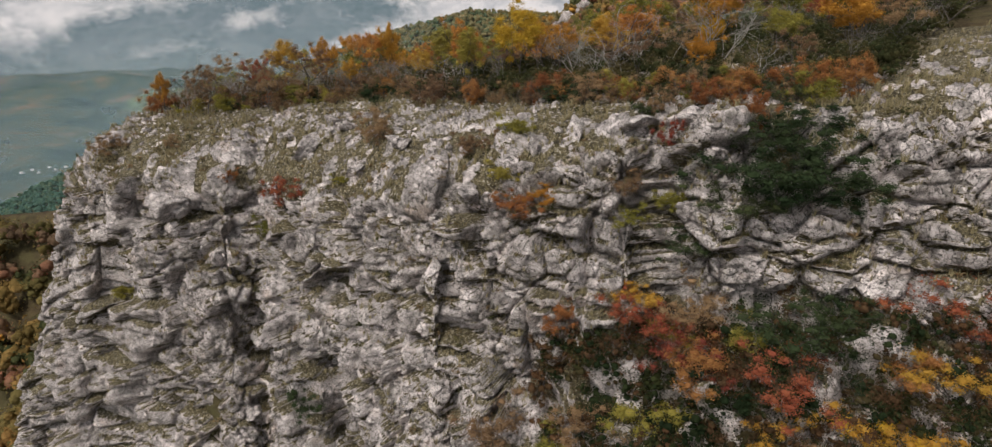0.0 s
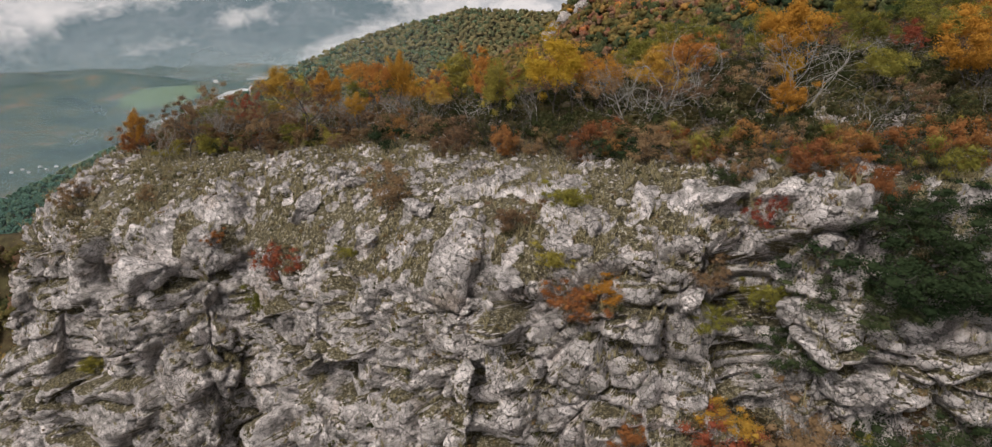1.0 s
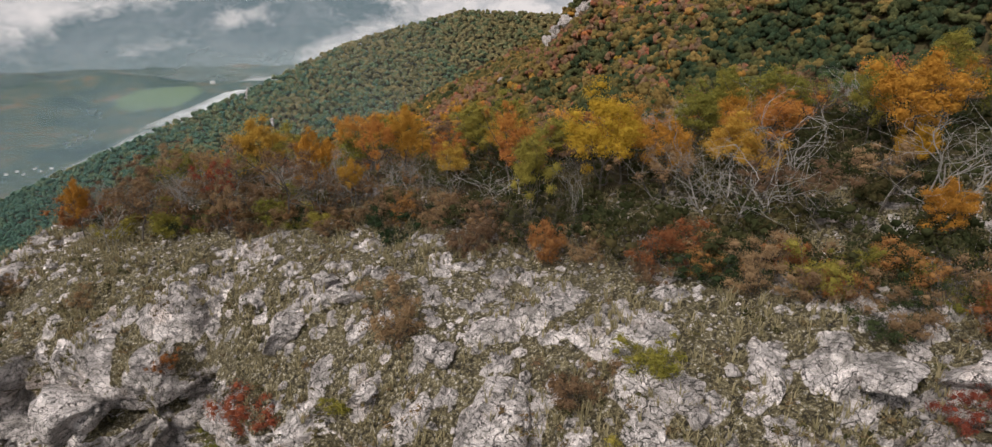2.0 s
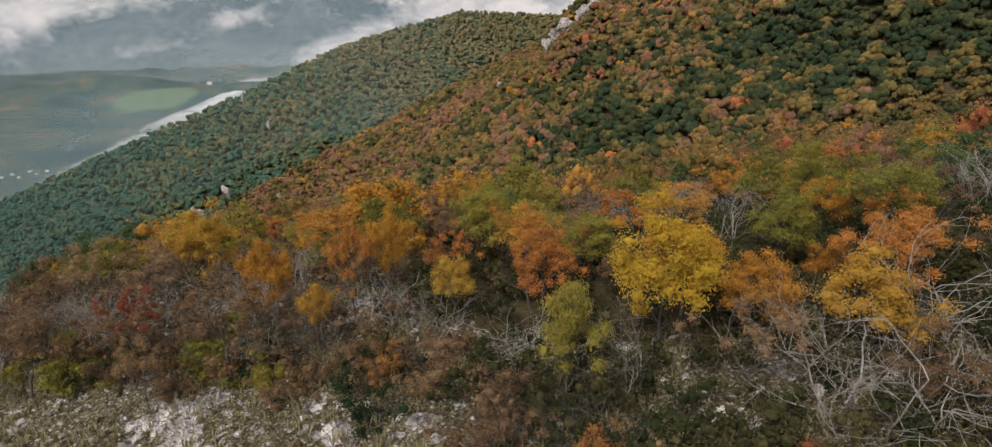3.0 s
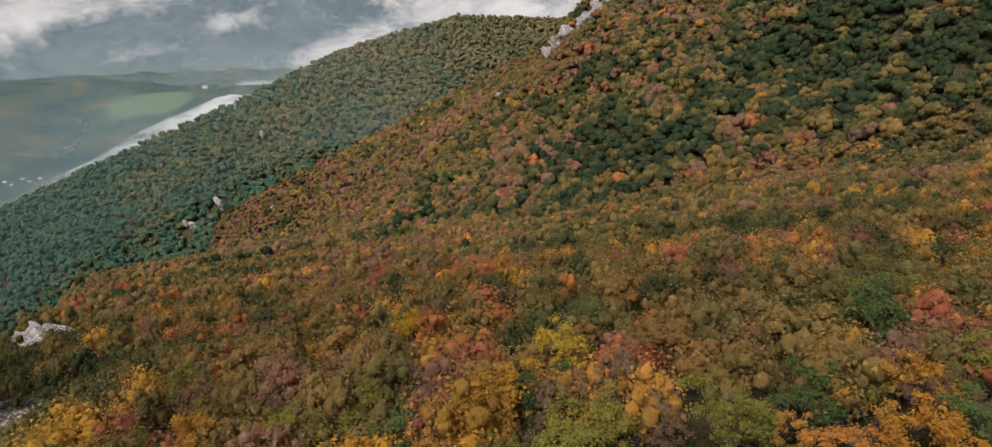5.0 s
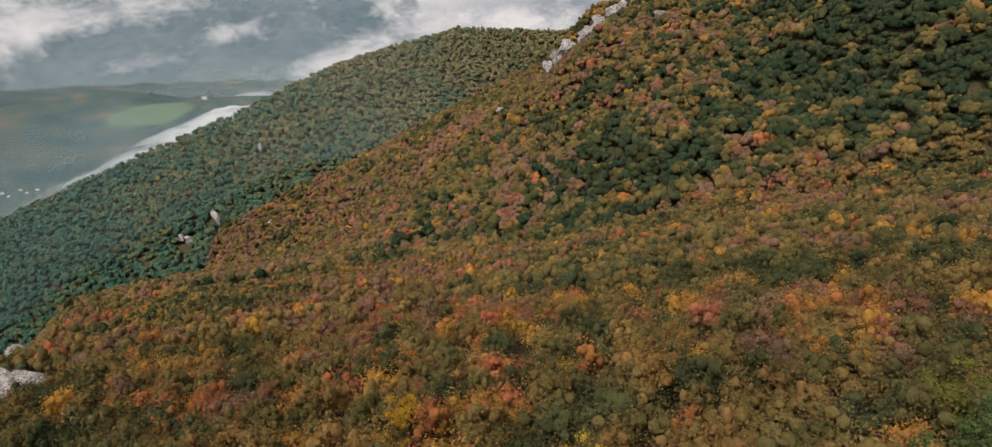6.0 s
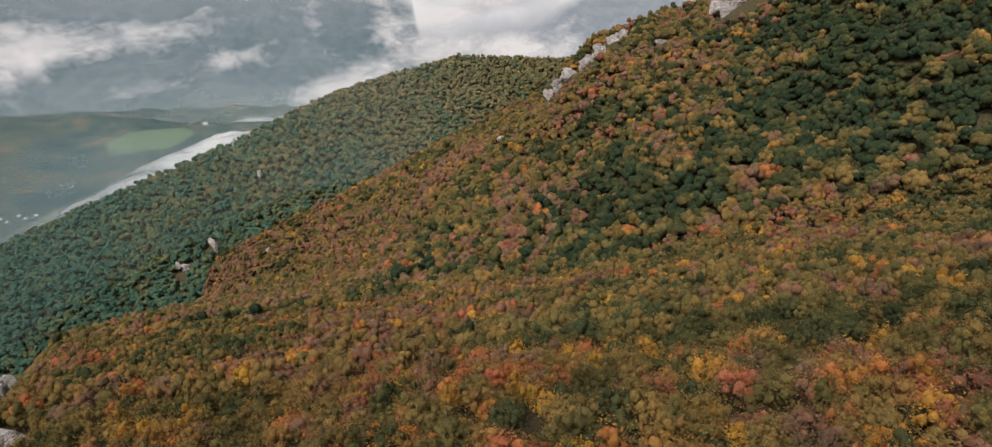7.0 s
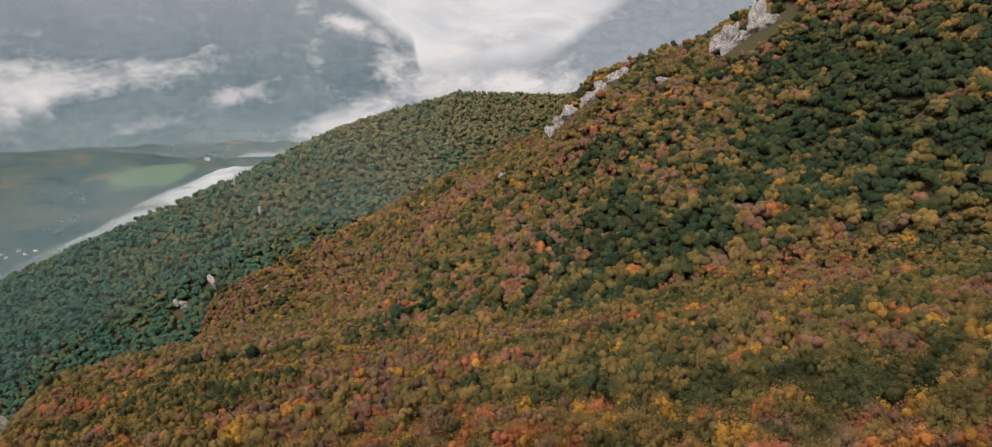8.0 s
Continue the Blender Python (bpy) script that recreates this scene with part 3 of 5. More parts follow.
MIXED = [(0.12, 0.10), (0.30, 0.25), (0.30, 0.38), (0.07, 0.56), (0.015, 0.70), (0.01, 0.79), (0.03, 0.86), (0.02, 0.92), (0.17, 0.99)]
GOLDEN = [(0.17, 0.12), (0.27, 0.25), (0.20, 0.40), (0.08, 0.58), (0.06, 0.70), (0.03, 0.79), (0.05, 0.86), (0.03, 0.92), (0.12, 0.99)]
GREENER = [(0.42, 0.03), (0.30, 0.12), (0.14, 0.27), (0.12, 0.40), (0.02, 0.62), (0.01, 0.85), (0.07, 0.99)]
BROWNER = [(0.12, 0.10), (0.24, 0.25), (0.26, 0.38), (0.06, 0.54), (0.015, 0.70), (0.01, 0.85), (0.32, 0.99)]


def shoulder(x, y):
    return x > np.interp(y, [30, 45, 110, 165, 206, 300], [-34, -40, -76, -104, -124, -200])


p = scatter(-70, 80, 66, 140, 2.8, lambda x, y: wedge(x, y) & shoulder(x, y))
woods("near_woods", p, rng.uniform(3.0, 5.8, len(p)), rng.uniform(1.3, 2.5, len(p)), choose(p, GOLDEN, 201), 620, "dense autumn scrub wood in olive, orange and yellow", 16, None, 0.125, None, 0.5)
p = scatter(-230, 240, 140, 262, 3.5, lambda x, y: wedge(x, y) & shoulder(x, y))
woods("middle_woods", p, rng.uniform(4.2, 6.6, len(p)), rng.uniform(1.9, 3.0, len(p)), choose(p, MIXED, 211), 110, "dense autumn scrub wood in olive, orange and brown", 11, None, 0.18, None, 0.75)
p = scatter(-160, -30, 24, 200, 4.0, lambda x, y: wedge(x, y, 30) & ~shoulder(x, y) & (land(x, y) > -170) & (np.abs(y - face_line(x)) > 6) & (x < -34))
woods("side_woods", p, rng.uniform(4.5, 7.0, len(p)), rng.uniform(2.6, 3.8, len(p)), choose(p, BROWNER, 215), 130, "brown autumn woods on the steep side below the cliff", 10, None, 0.18, None, 0.65)


def on_rib(x, y):
    return wedge(x, y) & (y < 522 + 0.39 * np.clip(63 - x, -250, 900)) & (land(x, y) > -405) & ~land(x, y, True)


p = scatter(-520, 420, 262, 760, 4.5, on_rib)
left = np.clip((p[:, 1] - 300) / 160 - (p[:, 0] - 60) / 160, 0, 1)
kinds = np.where(rng.random(len(p)) < left, choose(p, BROWNER, 221), choose(p, GREENER, 231))
woods("slope_woods", p, rng.uniform(5.5, 9.0, len(p)), rng.uniform(2.8, 4.5, len(p)), kinds, 34, "wooded mountain slope in green and autumn brown", 9, None, 0.24)


def on_ridge(x, y):
    yf = np.interp(x, [-900, -579, -308, -60, 95, 500], [640, 753, 850, 1000, 1050, 1100])
    behind = y > 522 + 0.39 * np.clip(63 - x, -250, 900)
    return (behind | land(x, y, True)) & (y < yf + 15) & (land(x, y) > -410) & (x < 200) & wedge(x, y, 60)


def ridge_kinds(p):
    """Green trees, bluer for the haze, below; browned leaf woods towards the crest."""
    up = np.clip((land(p[:, 0], p[:, 1]) + 230) / 210, 0, 1)
    v = rng.random(len(p)) * 0.6 + 0.75 * up + 0.8 * fbm(p[:, 0] / 60, p[:, 1] / 60, 0, 241) - 0.2
    return np.clip(v, 0, 1) * 0.42


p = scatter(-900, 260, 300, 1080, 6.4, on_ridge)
woods("ridge_woods", p, rng.uniform(6.5, 10, len(p)), rng.uniform(3.6, 5.4, len(p)), ridge_kinds(p), 14, "far wooded ridge of green and brown trees, haze in their colour", 6, HAZED_RIDGE, 0.30)


# ---- things: how trees, shrubs, dead wood, stones and grass are built ----
def part(name, me, mat, parent, label=""):
    if not me.materials:
        me.materials.append(mat)
    ob = new(name, me)
    ob.parent = parent
    return tagged(ob, label)


def tubes(runs, sides=5):
    """Tapered stems: each run is (places, radii)."""
    vs, fs, at = [], [], 0
    ring = np.linspace(0, 2 * np.pi, sides, endpoint=False)
    for pts, rad in runs:
        t = np.gradient(pts, axis=0)
        t /= np.linalg.norm(t, axis=1, keepdims=True) + 1e-9
        a = np.cross(t, np.array([0.31, 0.95, 0.05]))
        a /= np.linalg.norm(a, axis=1, keepdims=True) + 1e-9
        b = np.cross(t, a)
        v = pts[:, None] + rad[:, None, None] * (np.cos(ring)[None, :, None] * a[:, None] + np.sin(ring)[None, :, None] * b[:, None])
        n = len(pts)
        i = at + np.arange(n * sides).reshape(n, sides)
        j = np.roll(i, -1, 1)
        fs.append(np.stack([i[:-1], j[:-1], j[1:], i[1:]], -1).reshape(-1, 4))
        vs.append(v.reshape(-1, 3))
        at += n * sides
    return np.concatenate(vs), np.concatenate(fs)


def grow(seed, height, spread, stems, orders, thick, droop=0.0, lean=0.25):
    """The stems and twigs of a woody plant: runs per order, and the ends and sides that carry leaves."""
    r = np.random.default_rng(seed)
    runs, tips = [[] for _ in range(len(orders) + 1)], []

    def limb(start, way, length, rad, order):
        n = 6 if order < 2 else 3
        pts = [np.array(start, float)]
        w = way / np.linalg.norm(way)
        for i in range(n - 1):
            w = w + r.normal(0, 0.16 + 0.06 * order, 3) + np.array([0, 0, 0.10 - droop * order])
            w /= np.linalg.norm(w)
            pts.append(pts[-1] + w * length / (n - 1))
        pts = np.array(pts)
        runs[order].append((pts, np.linspace(rad, rad * 0.45, n)))
        if order >= len(orders) - 1:
            tips.extend(pts[1:])
        if order < len(orders):
            for c in range(orders[order]):
                q = r.uniform(0.35, 1.0) if c else 1.0
                k = q * (n - 1)
                i = min(int(k), n - 2)
                p = pts[i] + (pts[i + 1] - pts[i]) * (k - i)
                out = r.normal(0, 1, 3)
                out -= w * (out @ w)
                out /= np.linalg.norm(out)
                limb(p, w * r.uniform(0.35, 0.9) + out * spread + np.array([0, 0, 0.15]), length * r.uniform(0.5, 0.78), rad * 0.5, order + 1)

    for s in range(stems):
        a = 2 * np.pi * (s + r.random()) / stems
        way = np.array([np.cos(a) * lean, np.sin(a) * lean, 1.0])
        limb((0.12 * np.cos(a) * (stems > 1), 0.12 * np.sin(a) * (stems > 1), -0.25), way, height * r.uniform(0.38, 0.5), thick, 0)
    tips = np.array(tips)
    top = max(tips[:, 2].max(), 0.1)
    size = height / top
    return [[(p * size, q) for p, q in run] for run in runs], tips * size


def crown_mesh(name, tips, clumps, leaves, size, swell, seed, mat, low=0.0, dome=None):
    """Foliage in clumps round the twig ends: a ragged inner body in each, and leaves all over it."""
    r = np.random.default_rng(seed)
    tips = tips[tips[:, 2] > low * tips[:, 2].max()]
    c = tips[r.choice(len(tips), clumps, replace=len(tips) < clumps)] + r.normal(0, 0.12, (clumps, 3))
    if dome:
        # most clumps fill out a rounded crown, with gaps between them
        reach, height = dome
        w = r.normal(0, 1, (clumps, 3))
        w[:, 2] = np.abs(w[:, 2]) - 0.35
        w *= (r.uniform(0.5, 1.0, clumps) / np.linalg.norm(w, axis=1))[:, None]
        full = np.column_stack([reach * w[:, 0], reach * w[:, 1], (0.60 + 0.36 * w[:, 2]) * height])
        c = np.where((r.random(clumps) < 0.75)[:, None], full, c)
    rad = swell * r.uniform(0.6, 1.15, clumps)
    bv, bf = ball(1)
    body = c[:, None] + bv[None] * (rad[:, None] * r.uniform(0.25, 0.55, (clumps, len(bv))))[..., None] * np.array([1, 1, 0.75])
    d = r.normal(0, 1, (clumps, leaves, 3))
    d /= np.linalg.norm(d, axis=-1, keepdims=True)
    p = c[:, None] + d * (rad[:, None] * r.uniform(0.35, 1.3, (clumps, leaves)))[..., None] * np.array([1, 1, 0.8])
    n = d + r.normal(0, 0.5, d.shape) + np.array([0, 0, 0.3])
    n /= np.linalg.norm(n, axis=-1, keepdims=True)
    a = np.cross(n, r.normal(0, 1, n.shape))
    a /= np.linalg.norm(a, axis=-1, keepdims=True) + 1e-9
    b = np.cross(n, a)
    q = size * r.uniform(0.6, 1.3, (clumps, leaves, 1))
    tri = np.stack([p - a * q - b * q * 0.7, p + a * q - b * q * 0.7, p + b * q * 1.2], 2).reshape(-1, 3)
    faces = (bf[None] + (np.arange(clumps) * len(bv))[:, None, None]).reshape(-1, 3)
    v = np.concatenate([body.reshape(-1, 3), tri])
    f = np.concatenate([faces, clumps * len(bv) + np.arange(len(tri)).reshape(-1, 3)])
    me = fill(bpy.data.meshes.new(name), v, f)
    me.materials.append(mat)
    return me


def stem_mesh(name, runs, mat):
    v, f = tubes([q for run in runs for q in run], 5 if len(runs) == 1 else 3)
    me = fill(bpy.data.meshes.new(name), v, f)
    me.materials.append(mat)
    return me


def plant(name, category, label, seed, leaf, height, spread, stems, orders, thick, clumps, leaves, size, swell, group, bark_mat=None, lean=0.25, droop=0.0):
    """A tree or shrub at the origin: trunk, limbs and, unless it is bare, a crown."""
    runs, tips = grow(seed, height, spread, stems, orders, thick, droop, lean)
    thing = tagged(new(name), label, category, group)
    thing["reach"] = 0.38 * height
    wood = bark_mat or BARK
    part("trunk", stem_mesh("trunk", runs[:1], wood), wood, thing)
    part("branchwork", stem_mesh("branchwork", runs[1:], wood), wood, thing)
    if leaf:
        part("crown", crown_mesh("crown", tips, clumps, leaves, size, swell, seed + 50, LEAVES[leaf], 0.40 if height > 3 else 0.0, (0.31 * height, height) if height > 3 else None), LEAVES[leaf], thing)
    return thing


def put_plant(first, x, y, z, turn, size, wide=1.0):
    m = Matrix.Translation((x, y, z)) @ Matrix.Rotation(turn, 4, "Z") @ Matrix.Diagonal((size * wide, size * wide, size, 1))
    if not first.get("stands"):
        first["stands"] = 1
        first.matrix_basis = m
        return first
    keep = first.scale.copy()
    first.scale = (1, 1, 1)
    ob = copy_thing(first, m)
    first.scale = keep
    return ob


TREE_LABELS = {
    "yellow": "small tree with a dense bright yellow autumn crown",
    "gold": "small tree with a golden brown autumn crown",
    "orange": "small tree with a sparse orange autumn crown",
    "red": "small tree with a reddish autumn crown",
    "olive": "small tree with an olive green crown turning yellow",
    "green": "small dark green leafy tree in the scrub",
    "brown": "thin scrub tree with withered brown leaves",
}
TREES, SHRUBS = {}, {}
for n, colour in enumerate(TREE_LABELS):
    sparse = colour in ("orange", "brown", "red")
    TREES[colour] = [plant(colour + "_tree", "tree", TREE_LABELS[colour], 300 + 10 * n + v, colour, 5.0, 0.95, 1, (5, 3, 3), 0.075,
                           (22 if colour == "brown" else 36) if sparse else 46, (150 if sparse else 260) if v < 2 else 90, 0.036 if v < 2 else 0.058, 0.34 if sparse else 0.44,
                           "trees of the scrub wood") for v in (0, 1, 2, 3)]
    SHRUBS[colour] = [plant(colour + "_shrub", "shrub", {
        "yellow": "low bush with yellow leaves", "gold": "low bush with golden brown leaves", "orange": "low bush with orange leaves between the rocks",
        "red": "low bush with dark red leaves on the rock", "olive": "low olive green bush", "green": "low dark green evergreen bush",
        "brown": "low bush with withered brown leaves"}[colour], 400 + 10 * n, {"orange": "russet", "green": "evergreen"}.get(colour, colour), 1.6, 1.0, 5, (4, 3), 0.022, 46, 150, 0.022, 0.24,
        "shrubs of the cliff and wood", lean=0.7)]
BARE = [plant("bare_tree", "tree", "leafless scrub tree with pale grey twigs", 500 + v, None, 4.2, 0.9, 3, (5, 4, 2), 0.034, 0, 0, 0, 0, "trees of the scrub wood", PALE, 0.45) for v in (0, 1, 2)]
DARK = [plant("bare_shrub", "shrub", "leafless dark twiggy shrub", 520 + v, None, 2.0, 0.95, 7, (5, 4), 0.016, 0, 0, 0, 0, "shrubs of the cliff and wood", None, 0.7) for v in (0, 1)]
turns = np.random.default_rng(77)
planted = []


def tree(colour, x, y, tall, reach):
    """A tree of the given height and crown radius at a place of the plan."""
    first = TREES[colour][turns.integers(0, 2) + (2 if y > 52 else 0)]
    planted.append((x, y))
    size = tall / 5.0
    return put_plant(first, x, y, float(land(x, y)), turns.uniform(0, 6.28), size, min(max(reach / (first["reach"] * size), 0.55), 1.7))


def bare(x, y, tall, wide=1.0):
    planted.append((x, y))
    return put_plant(BARE[turns.integers(0, 3)], x, y, float(land(x, y)), turns.uniform(0, 6.28), tall / 4.2, wide)


def on_rock(x, y, z):
    """The place on the rock's surface that lies nearest, on the outer side of cracks."""
    pts = CLIFF.reshape(-1, 3)
    gap = ((pts - np.array([x, y, z])) ** 2).sum(1)
    if gap.min() > 9:
        return x, y, z
    near = pts[((pts - pts[gap.argmin()]) ** 2).sum(1) < 0.4]
    return near[(near[:, 1] - 0.6 * near[:, 2]).argmin()]


def shrub(colour, x, y, z, tall, wide=1.2):
    x, y, z = on_rock(x, y, z)
    tall, wide = (1.25 * tall, 1.1 * wide) if z < -11 and colour != "green" else (tall, wide)
    return put_plant(SHRUBS[colour][0], x, y, z - 0.12, turns.uniform(0, 6.28), tall / 1.6, wide)


def twigs(x, y, z, tall, wide=1.2):
    x, y, z = on_rock(x, y, z)
    return put_plant(DARK[turns.integers(0, 2)], x, y, z - 0.12, turns.uniform(0, 6.28), tall / 2.0, wide)


# ---- the trees along the edge of the wood ----
tree("yellow", 1.25, 42.90, 5.2, 1.95)
tree("olive", -4.44, 51.76, 4.3, 1.70)
tree("orange", -11.01, 49.77, 4.6, 1.85)
tree("orange", -5.94, 48.78, 2.9, 1.16)
tree("red", -2.13, 48.15, 3.1, 1.25)
tree("olive", 6.48, 46.70, 3.7, 1.50)
tree("gold", 4.08, 42.61, 3.6, 1.46)
tree("orange", 9.49, 44.36, 3.4, 1.35)
tree("olive", 18.62, 78.42, 5.6, 2.74)
tree("gold", -8.24, 52.14, 2.9, 1.16)
tree("gold", -10.51, 45.43, 2.6, 0.80)
tree("brown", -21.25, 49.92, 4.1, 1.63)
tree("brown", -17.87, 48.18, 3.8, 1.53)
tree("brown", -23.21, 48.92, 3.3, 1.32)
bare(5.91, 37.96, 4.5, 1.10)
bare(-14.12, 47.14, 3.7, 1.10)
bare(-8.25, 45.70, 2.9, 1.10)
bare(-5.43, 44.73, 2.8, 1.10)
tree("gold", -5.68, 46.49, 2.8, 1.11)
tree("orange", -2.19, 45.27, 3.5, 1.41)
tree("gold", 7.39, 44.58, 2.6, 0.89)
tree("gold", 9.31, 49.65, 3.1, 1.22)
tree("yellow", 12.54, 53.17, 2.6, 0.77)
tree("gold", -17.12, 51.02, 4.5, 1.81)
tree("olive", 9.06, 54.84, 4.1, 1.64)
tree("olive", -3.09, 58.89, 5.6, 2.22)
tree("olive", -0.18, 65.35, 3.9, 1.55)
tree("green", 8.19, 64.83, 4.2, 1.69)
tree("gold", 18.69, 63.97, 3.2, 1.27)
tree("olive", 16.11, 54.61, 3.0, 1.21)
bare(-3.40, 42.93, 3.3, 1.10)
bare(5.96, 50.59, 3.5, 1.10)
bare(4.79, 43.99, 2.6, 1.10)
tree("brown", -13.15, 43.70, 4.4, 1.75)
tree("gold", -10.46, 59.57, 5.6, 2.92)
tree("olive", -0.46, 56.00, 2.6, 0.99)
tree("gold", -5.60, 67.68, 5.5, 2.18)
tree("yellow", -1.25, 75.39, 4.7, 1.87)
tree("olive", -11.43, 71.46, 4.7, 1.90)
tree("olive", -23.19, 67.31, 3.9, 1.55)
tree("orange", -19.68, 66.21, 3.7, 1.49)
tree("red", -24.25, 81.76, 4.9, 1.97)
tree("gold", 12.84, 65.64, 4.2, 1.70)
tree("green", 12.76, 61.85, 3.4, 1.36)
tree("olive", 4.27, 63.09, 4.3, 1.72)
tree("orange", 6.25, 63.17, 2.9, 1.16)
tree("gold", 11.21, 56.35, 3.5, 1.40)
tree("orange", 9.51, 57.84, 3.5, 1.39)
tree("orange", 17.96, 89.88, 4.9, 1.94)
tree("orange", 24.99, 94.60, 4.5, 1.81)
tree("green", 15.06, 72.73, 5.6, 2.26)
tree("gold", 26.36, 82.31, 3.6, 1.43)
tree("yellow", -11.76, 88.19, 4.8, 1.94)
tree("orange", -14.91, 101.43, 5.6, 2.77)
tree("red", -3.88, 97.85, 4.1, 1.63)
tree("red", 3.19, 73.71, 3.5, 1.39)
tree("gold", -23.03, 121.24, 4.5, 1.81)
tree("olive", -25.45, 77.93, 4.5, 1.81)
tree("green", -19.70, 100.63, 4.3, 1.72)
tree("gold", -24.12, 63.50, 3.8, 1.52)
tree("gold", 20.68, 68.61, 3.4, 1.35)
tree("brown", -6.71, 59.68, 2.9, 1.17)
bare(-0.85, 59.32, 3.8, 1.10)
bare(3.61, 58.58, 3.6, 1.10)
bare(4.45, 55.61, 3.7, 1.10)
bare(7.33, 57.99, 3.5, 1.10)
bare(1.72, 58.65, 3.7, 1.10)
bare(-14.41, 58.66, 3.8, 1.10)
bare(-8.49, 72.31, 3.9, 1.10)
tree("yellow", 12.80, 39.44, 2.6, 0.99)
tree("orange", 10.00, 45.80, 3.4, 1.36)
tree("brown", -17.22, 44.98, 3.5, 1.39)
tree("brown", -20.62, 43.91, 3.8, 1.53)
tree("gold", 10.54, 33.97, 2.6, 0.94)
tree("red", 19.87, 41.62, 3.0, 1.19)
tree("gold", 13.20, 40.30, 5.2, 2.10)
tree("orange", -2.60, 46.40, 4.8, 1.30)
tree("orange", -9.30, 46.60, 4.6, 1.00)
tree("gold", -12.60, 46.20, 4.2, 1.20)
tree("gold", -8.10, 47.60, 4.6, 0.90)
tree("brown", 3.80, 40.60, 3.6, 1.50)
tree("brown", 7.00, 38.40, 3.0, 1.40)
tree("brown", 10.40, 37.20, 3.2, 1.50)
tree("red", -17.00, 45.20, 3.4, 0.90)
tree("gold", -24.20, 45.20, 3.4, 0.60)
tree("brown", -15.60, 42.60, 3.6, 0.90)
bare(-21.90, 43.60, 3.6, 0.80)
bare(8.30, 40.40, 5.0, 1.10)
bare(11.50, 36.10, 4.6, 1.30)
bare(5.10, 39.00, 4.2, 1.40)
bare(0.10, 41.20, 3.4, 0.90)
bare(-11.80, 44.40, 3.2, 0.80)
bare(-19.10, 45.90, 3.4, 1.00)

# shrubs on the cliff and at its foot
shrub("red", -12.00, 34.66, -10.14, 1.5, 1.1)
twigs(-13.04, 35.48, -9.94, 1.4, 1.0)
shrub("orange", 0.38, 27.27, -7.70, 1.0, 1.7)
shrub("gold", 1.71, 28.00, -7.62, 0.9, 1.4)
twigs(-17.09, 35.44, -18.34, 2.2, 1.2)
twigs(-18.24, 35.10, -17.29, 1.6, 1.3)
shrub("olive", -15.64, 35.49, -12.52, 1.3, .7)
shrub("orange", -16.19, 37.40, -9.87, 0.8, 1.2)
shrub("red", 8.25, 28.61, -5.83, 1.1, .8)
shrub("brown", -0.93, 31.17, -5.99, 1.2, 1.3)
shrub("olive", 1.25, 31.16, -5.46, 1.3, 1.2)
shrub("brown", -6.84, 35.65, -6.74, 1.8, 1.0)
shrub("olive", -0.15, 28.74, -6.79, 1.0, 1.3)
shrub("green", 11.55, 26.20, -6.29, 2.4, 1.6)
shrub("green", 13.18, 27.02, -5.27, 2.0, 1.5)
shrub("green", 12.72, 27.81, -4.52, 1.8, 1.6)
shrub("green", 13.55, 25.92, -6.06, 2.0, 1.6)
shrub("green", 11.32, 26.96, -5.22, 1.6, 1.6)
shrub("green", 12.42, 25.91, -7.13, 1.8, 1.5)
shrub("green", 10.29, 25.92, -6.74, 1.6, 1.5)
shrub("orange", 11.81, 28.28, -4.49, 1.8, .7)
shrub("brown", -21.45, 41.02, -8.31, 0.8, 1.4)
shrub("olive", -9.16, 33.46, -8.61, 0.7, 1.4)
shrub("olive", -26.46, 39.53, -18.98, 0.9, 1.5)
shrub("green", 8.06, 26.93, -9.33, 1.3, 1.4)
shrub("olive", 6.81, 27.59, -8.64, 1.0, 1.4)
shrub("gold", 6.70, 25.59, -11.57, 1.0, 1.2)
shrub("red", 6.06, 24.56, -13.31, 1.5, 1.1)
twigs(5.66, 24.81, -14.43, 1.6, 1.2)
shrub("orange", 8.51, 23.07, -14.37, 1.6, 1.2)
shrub("red", 8.89, 23.63, -13.82, 1.3, 1.2)
shrub("orange", 3.00, 26.13, -13.64, 1.2, 1.1)
shrub("olive", 6.98, 23.05, -16.72, 1.8, 1.2)
shrub("green", 7.06, 21.66, -16.89, 1.6, 1.2)
shrub("brown", 0.66, 25.19, -18.51, 1.5, 1.2)
shrub("green", 13.41, 24.19, -12.75, 2.2, 1.6)
shrub("green", 14.57, 23.60, -11.21, 1.6, 1.4)
shrub("red", 11.84, 21.94, -13.77, 1.4, 1.4)
twigs(13.17, 21.74, -13.47, 1.4, 1.4)
shrub("orange", 16.59, 21.77, -13.67, 1.3, 1.5)
shrub("gold", 17.42, 20.92, -13.09, 1.3, 1.4)
shrub("red", 18.92, 22.11, -11.77, 1.6, 1.4)
shrub("yellow", 16.50, 20.10, -15.68, 1.6, 1.6)
shrub("gold", 14.68, 19.93, -15.56, 1.4, 1.3)
shrub("gold", 11.11, 21.27, -15.54, 1.2, 1.0)
shrub("brown", 9.20, 25.99, -12.54, 1.4, 1.5)
shrub("olive", 7.87, 24.96, -12.53, 1.2, 1.3)
shrub("green", -10.81, 31.34, -21.02, 1.5, 1.3)
shrub("olive", 10.92, 24.13, -13.19, 1.3, 1.3)
twigs(14.06, 20.30, -15.36, 1.2, 1.5)
shrub("brown", 4.17, 23.52, -16.51, 1.2, 1.4)
twigs(18.46, 20.46, -13.34, 1.2, 1.5)
shrub("brown", 12.76, 20.17, -15.57, 1.2, 1.5)
shrub("olive", 2.80, 23.54, -18.22, 1.2, 1.4)
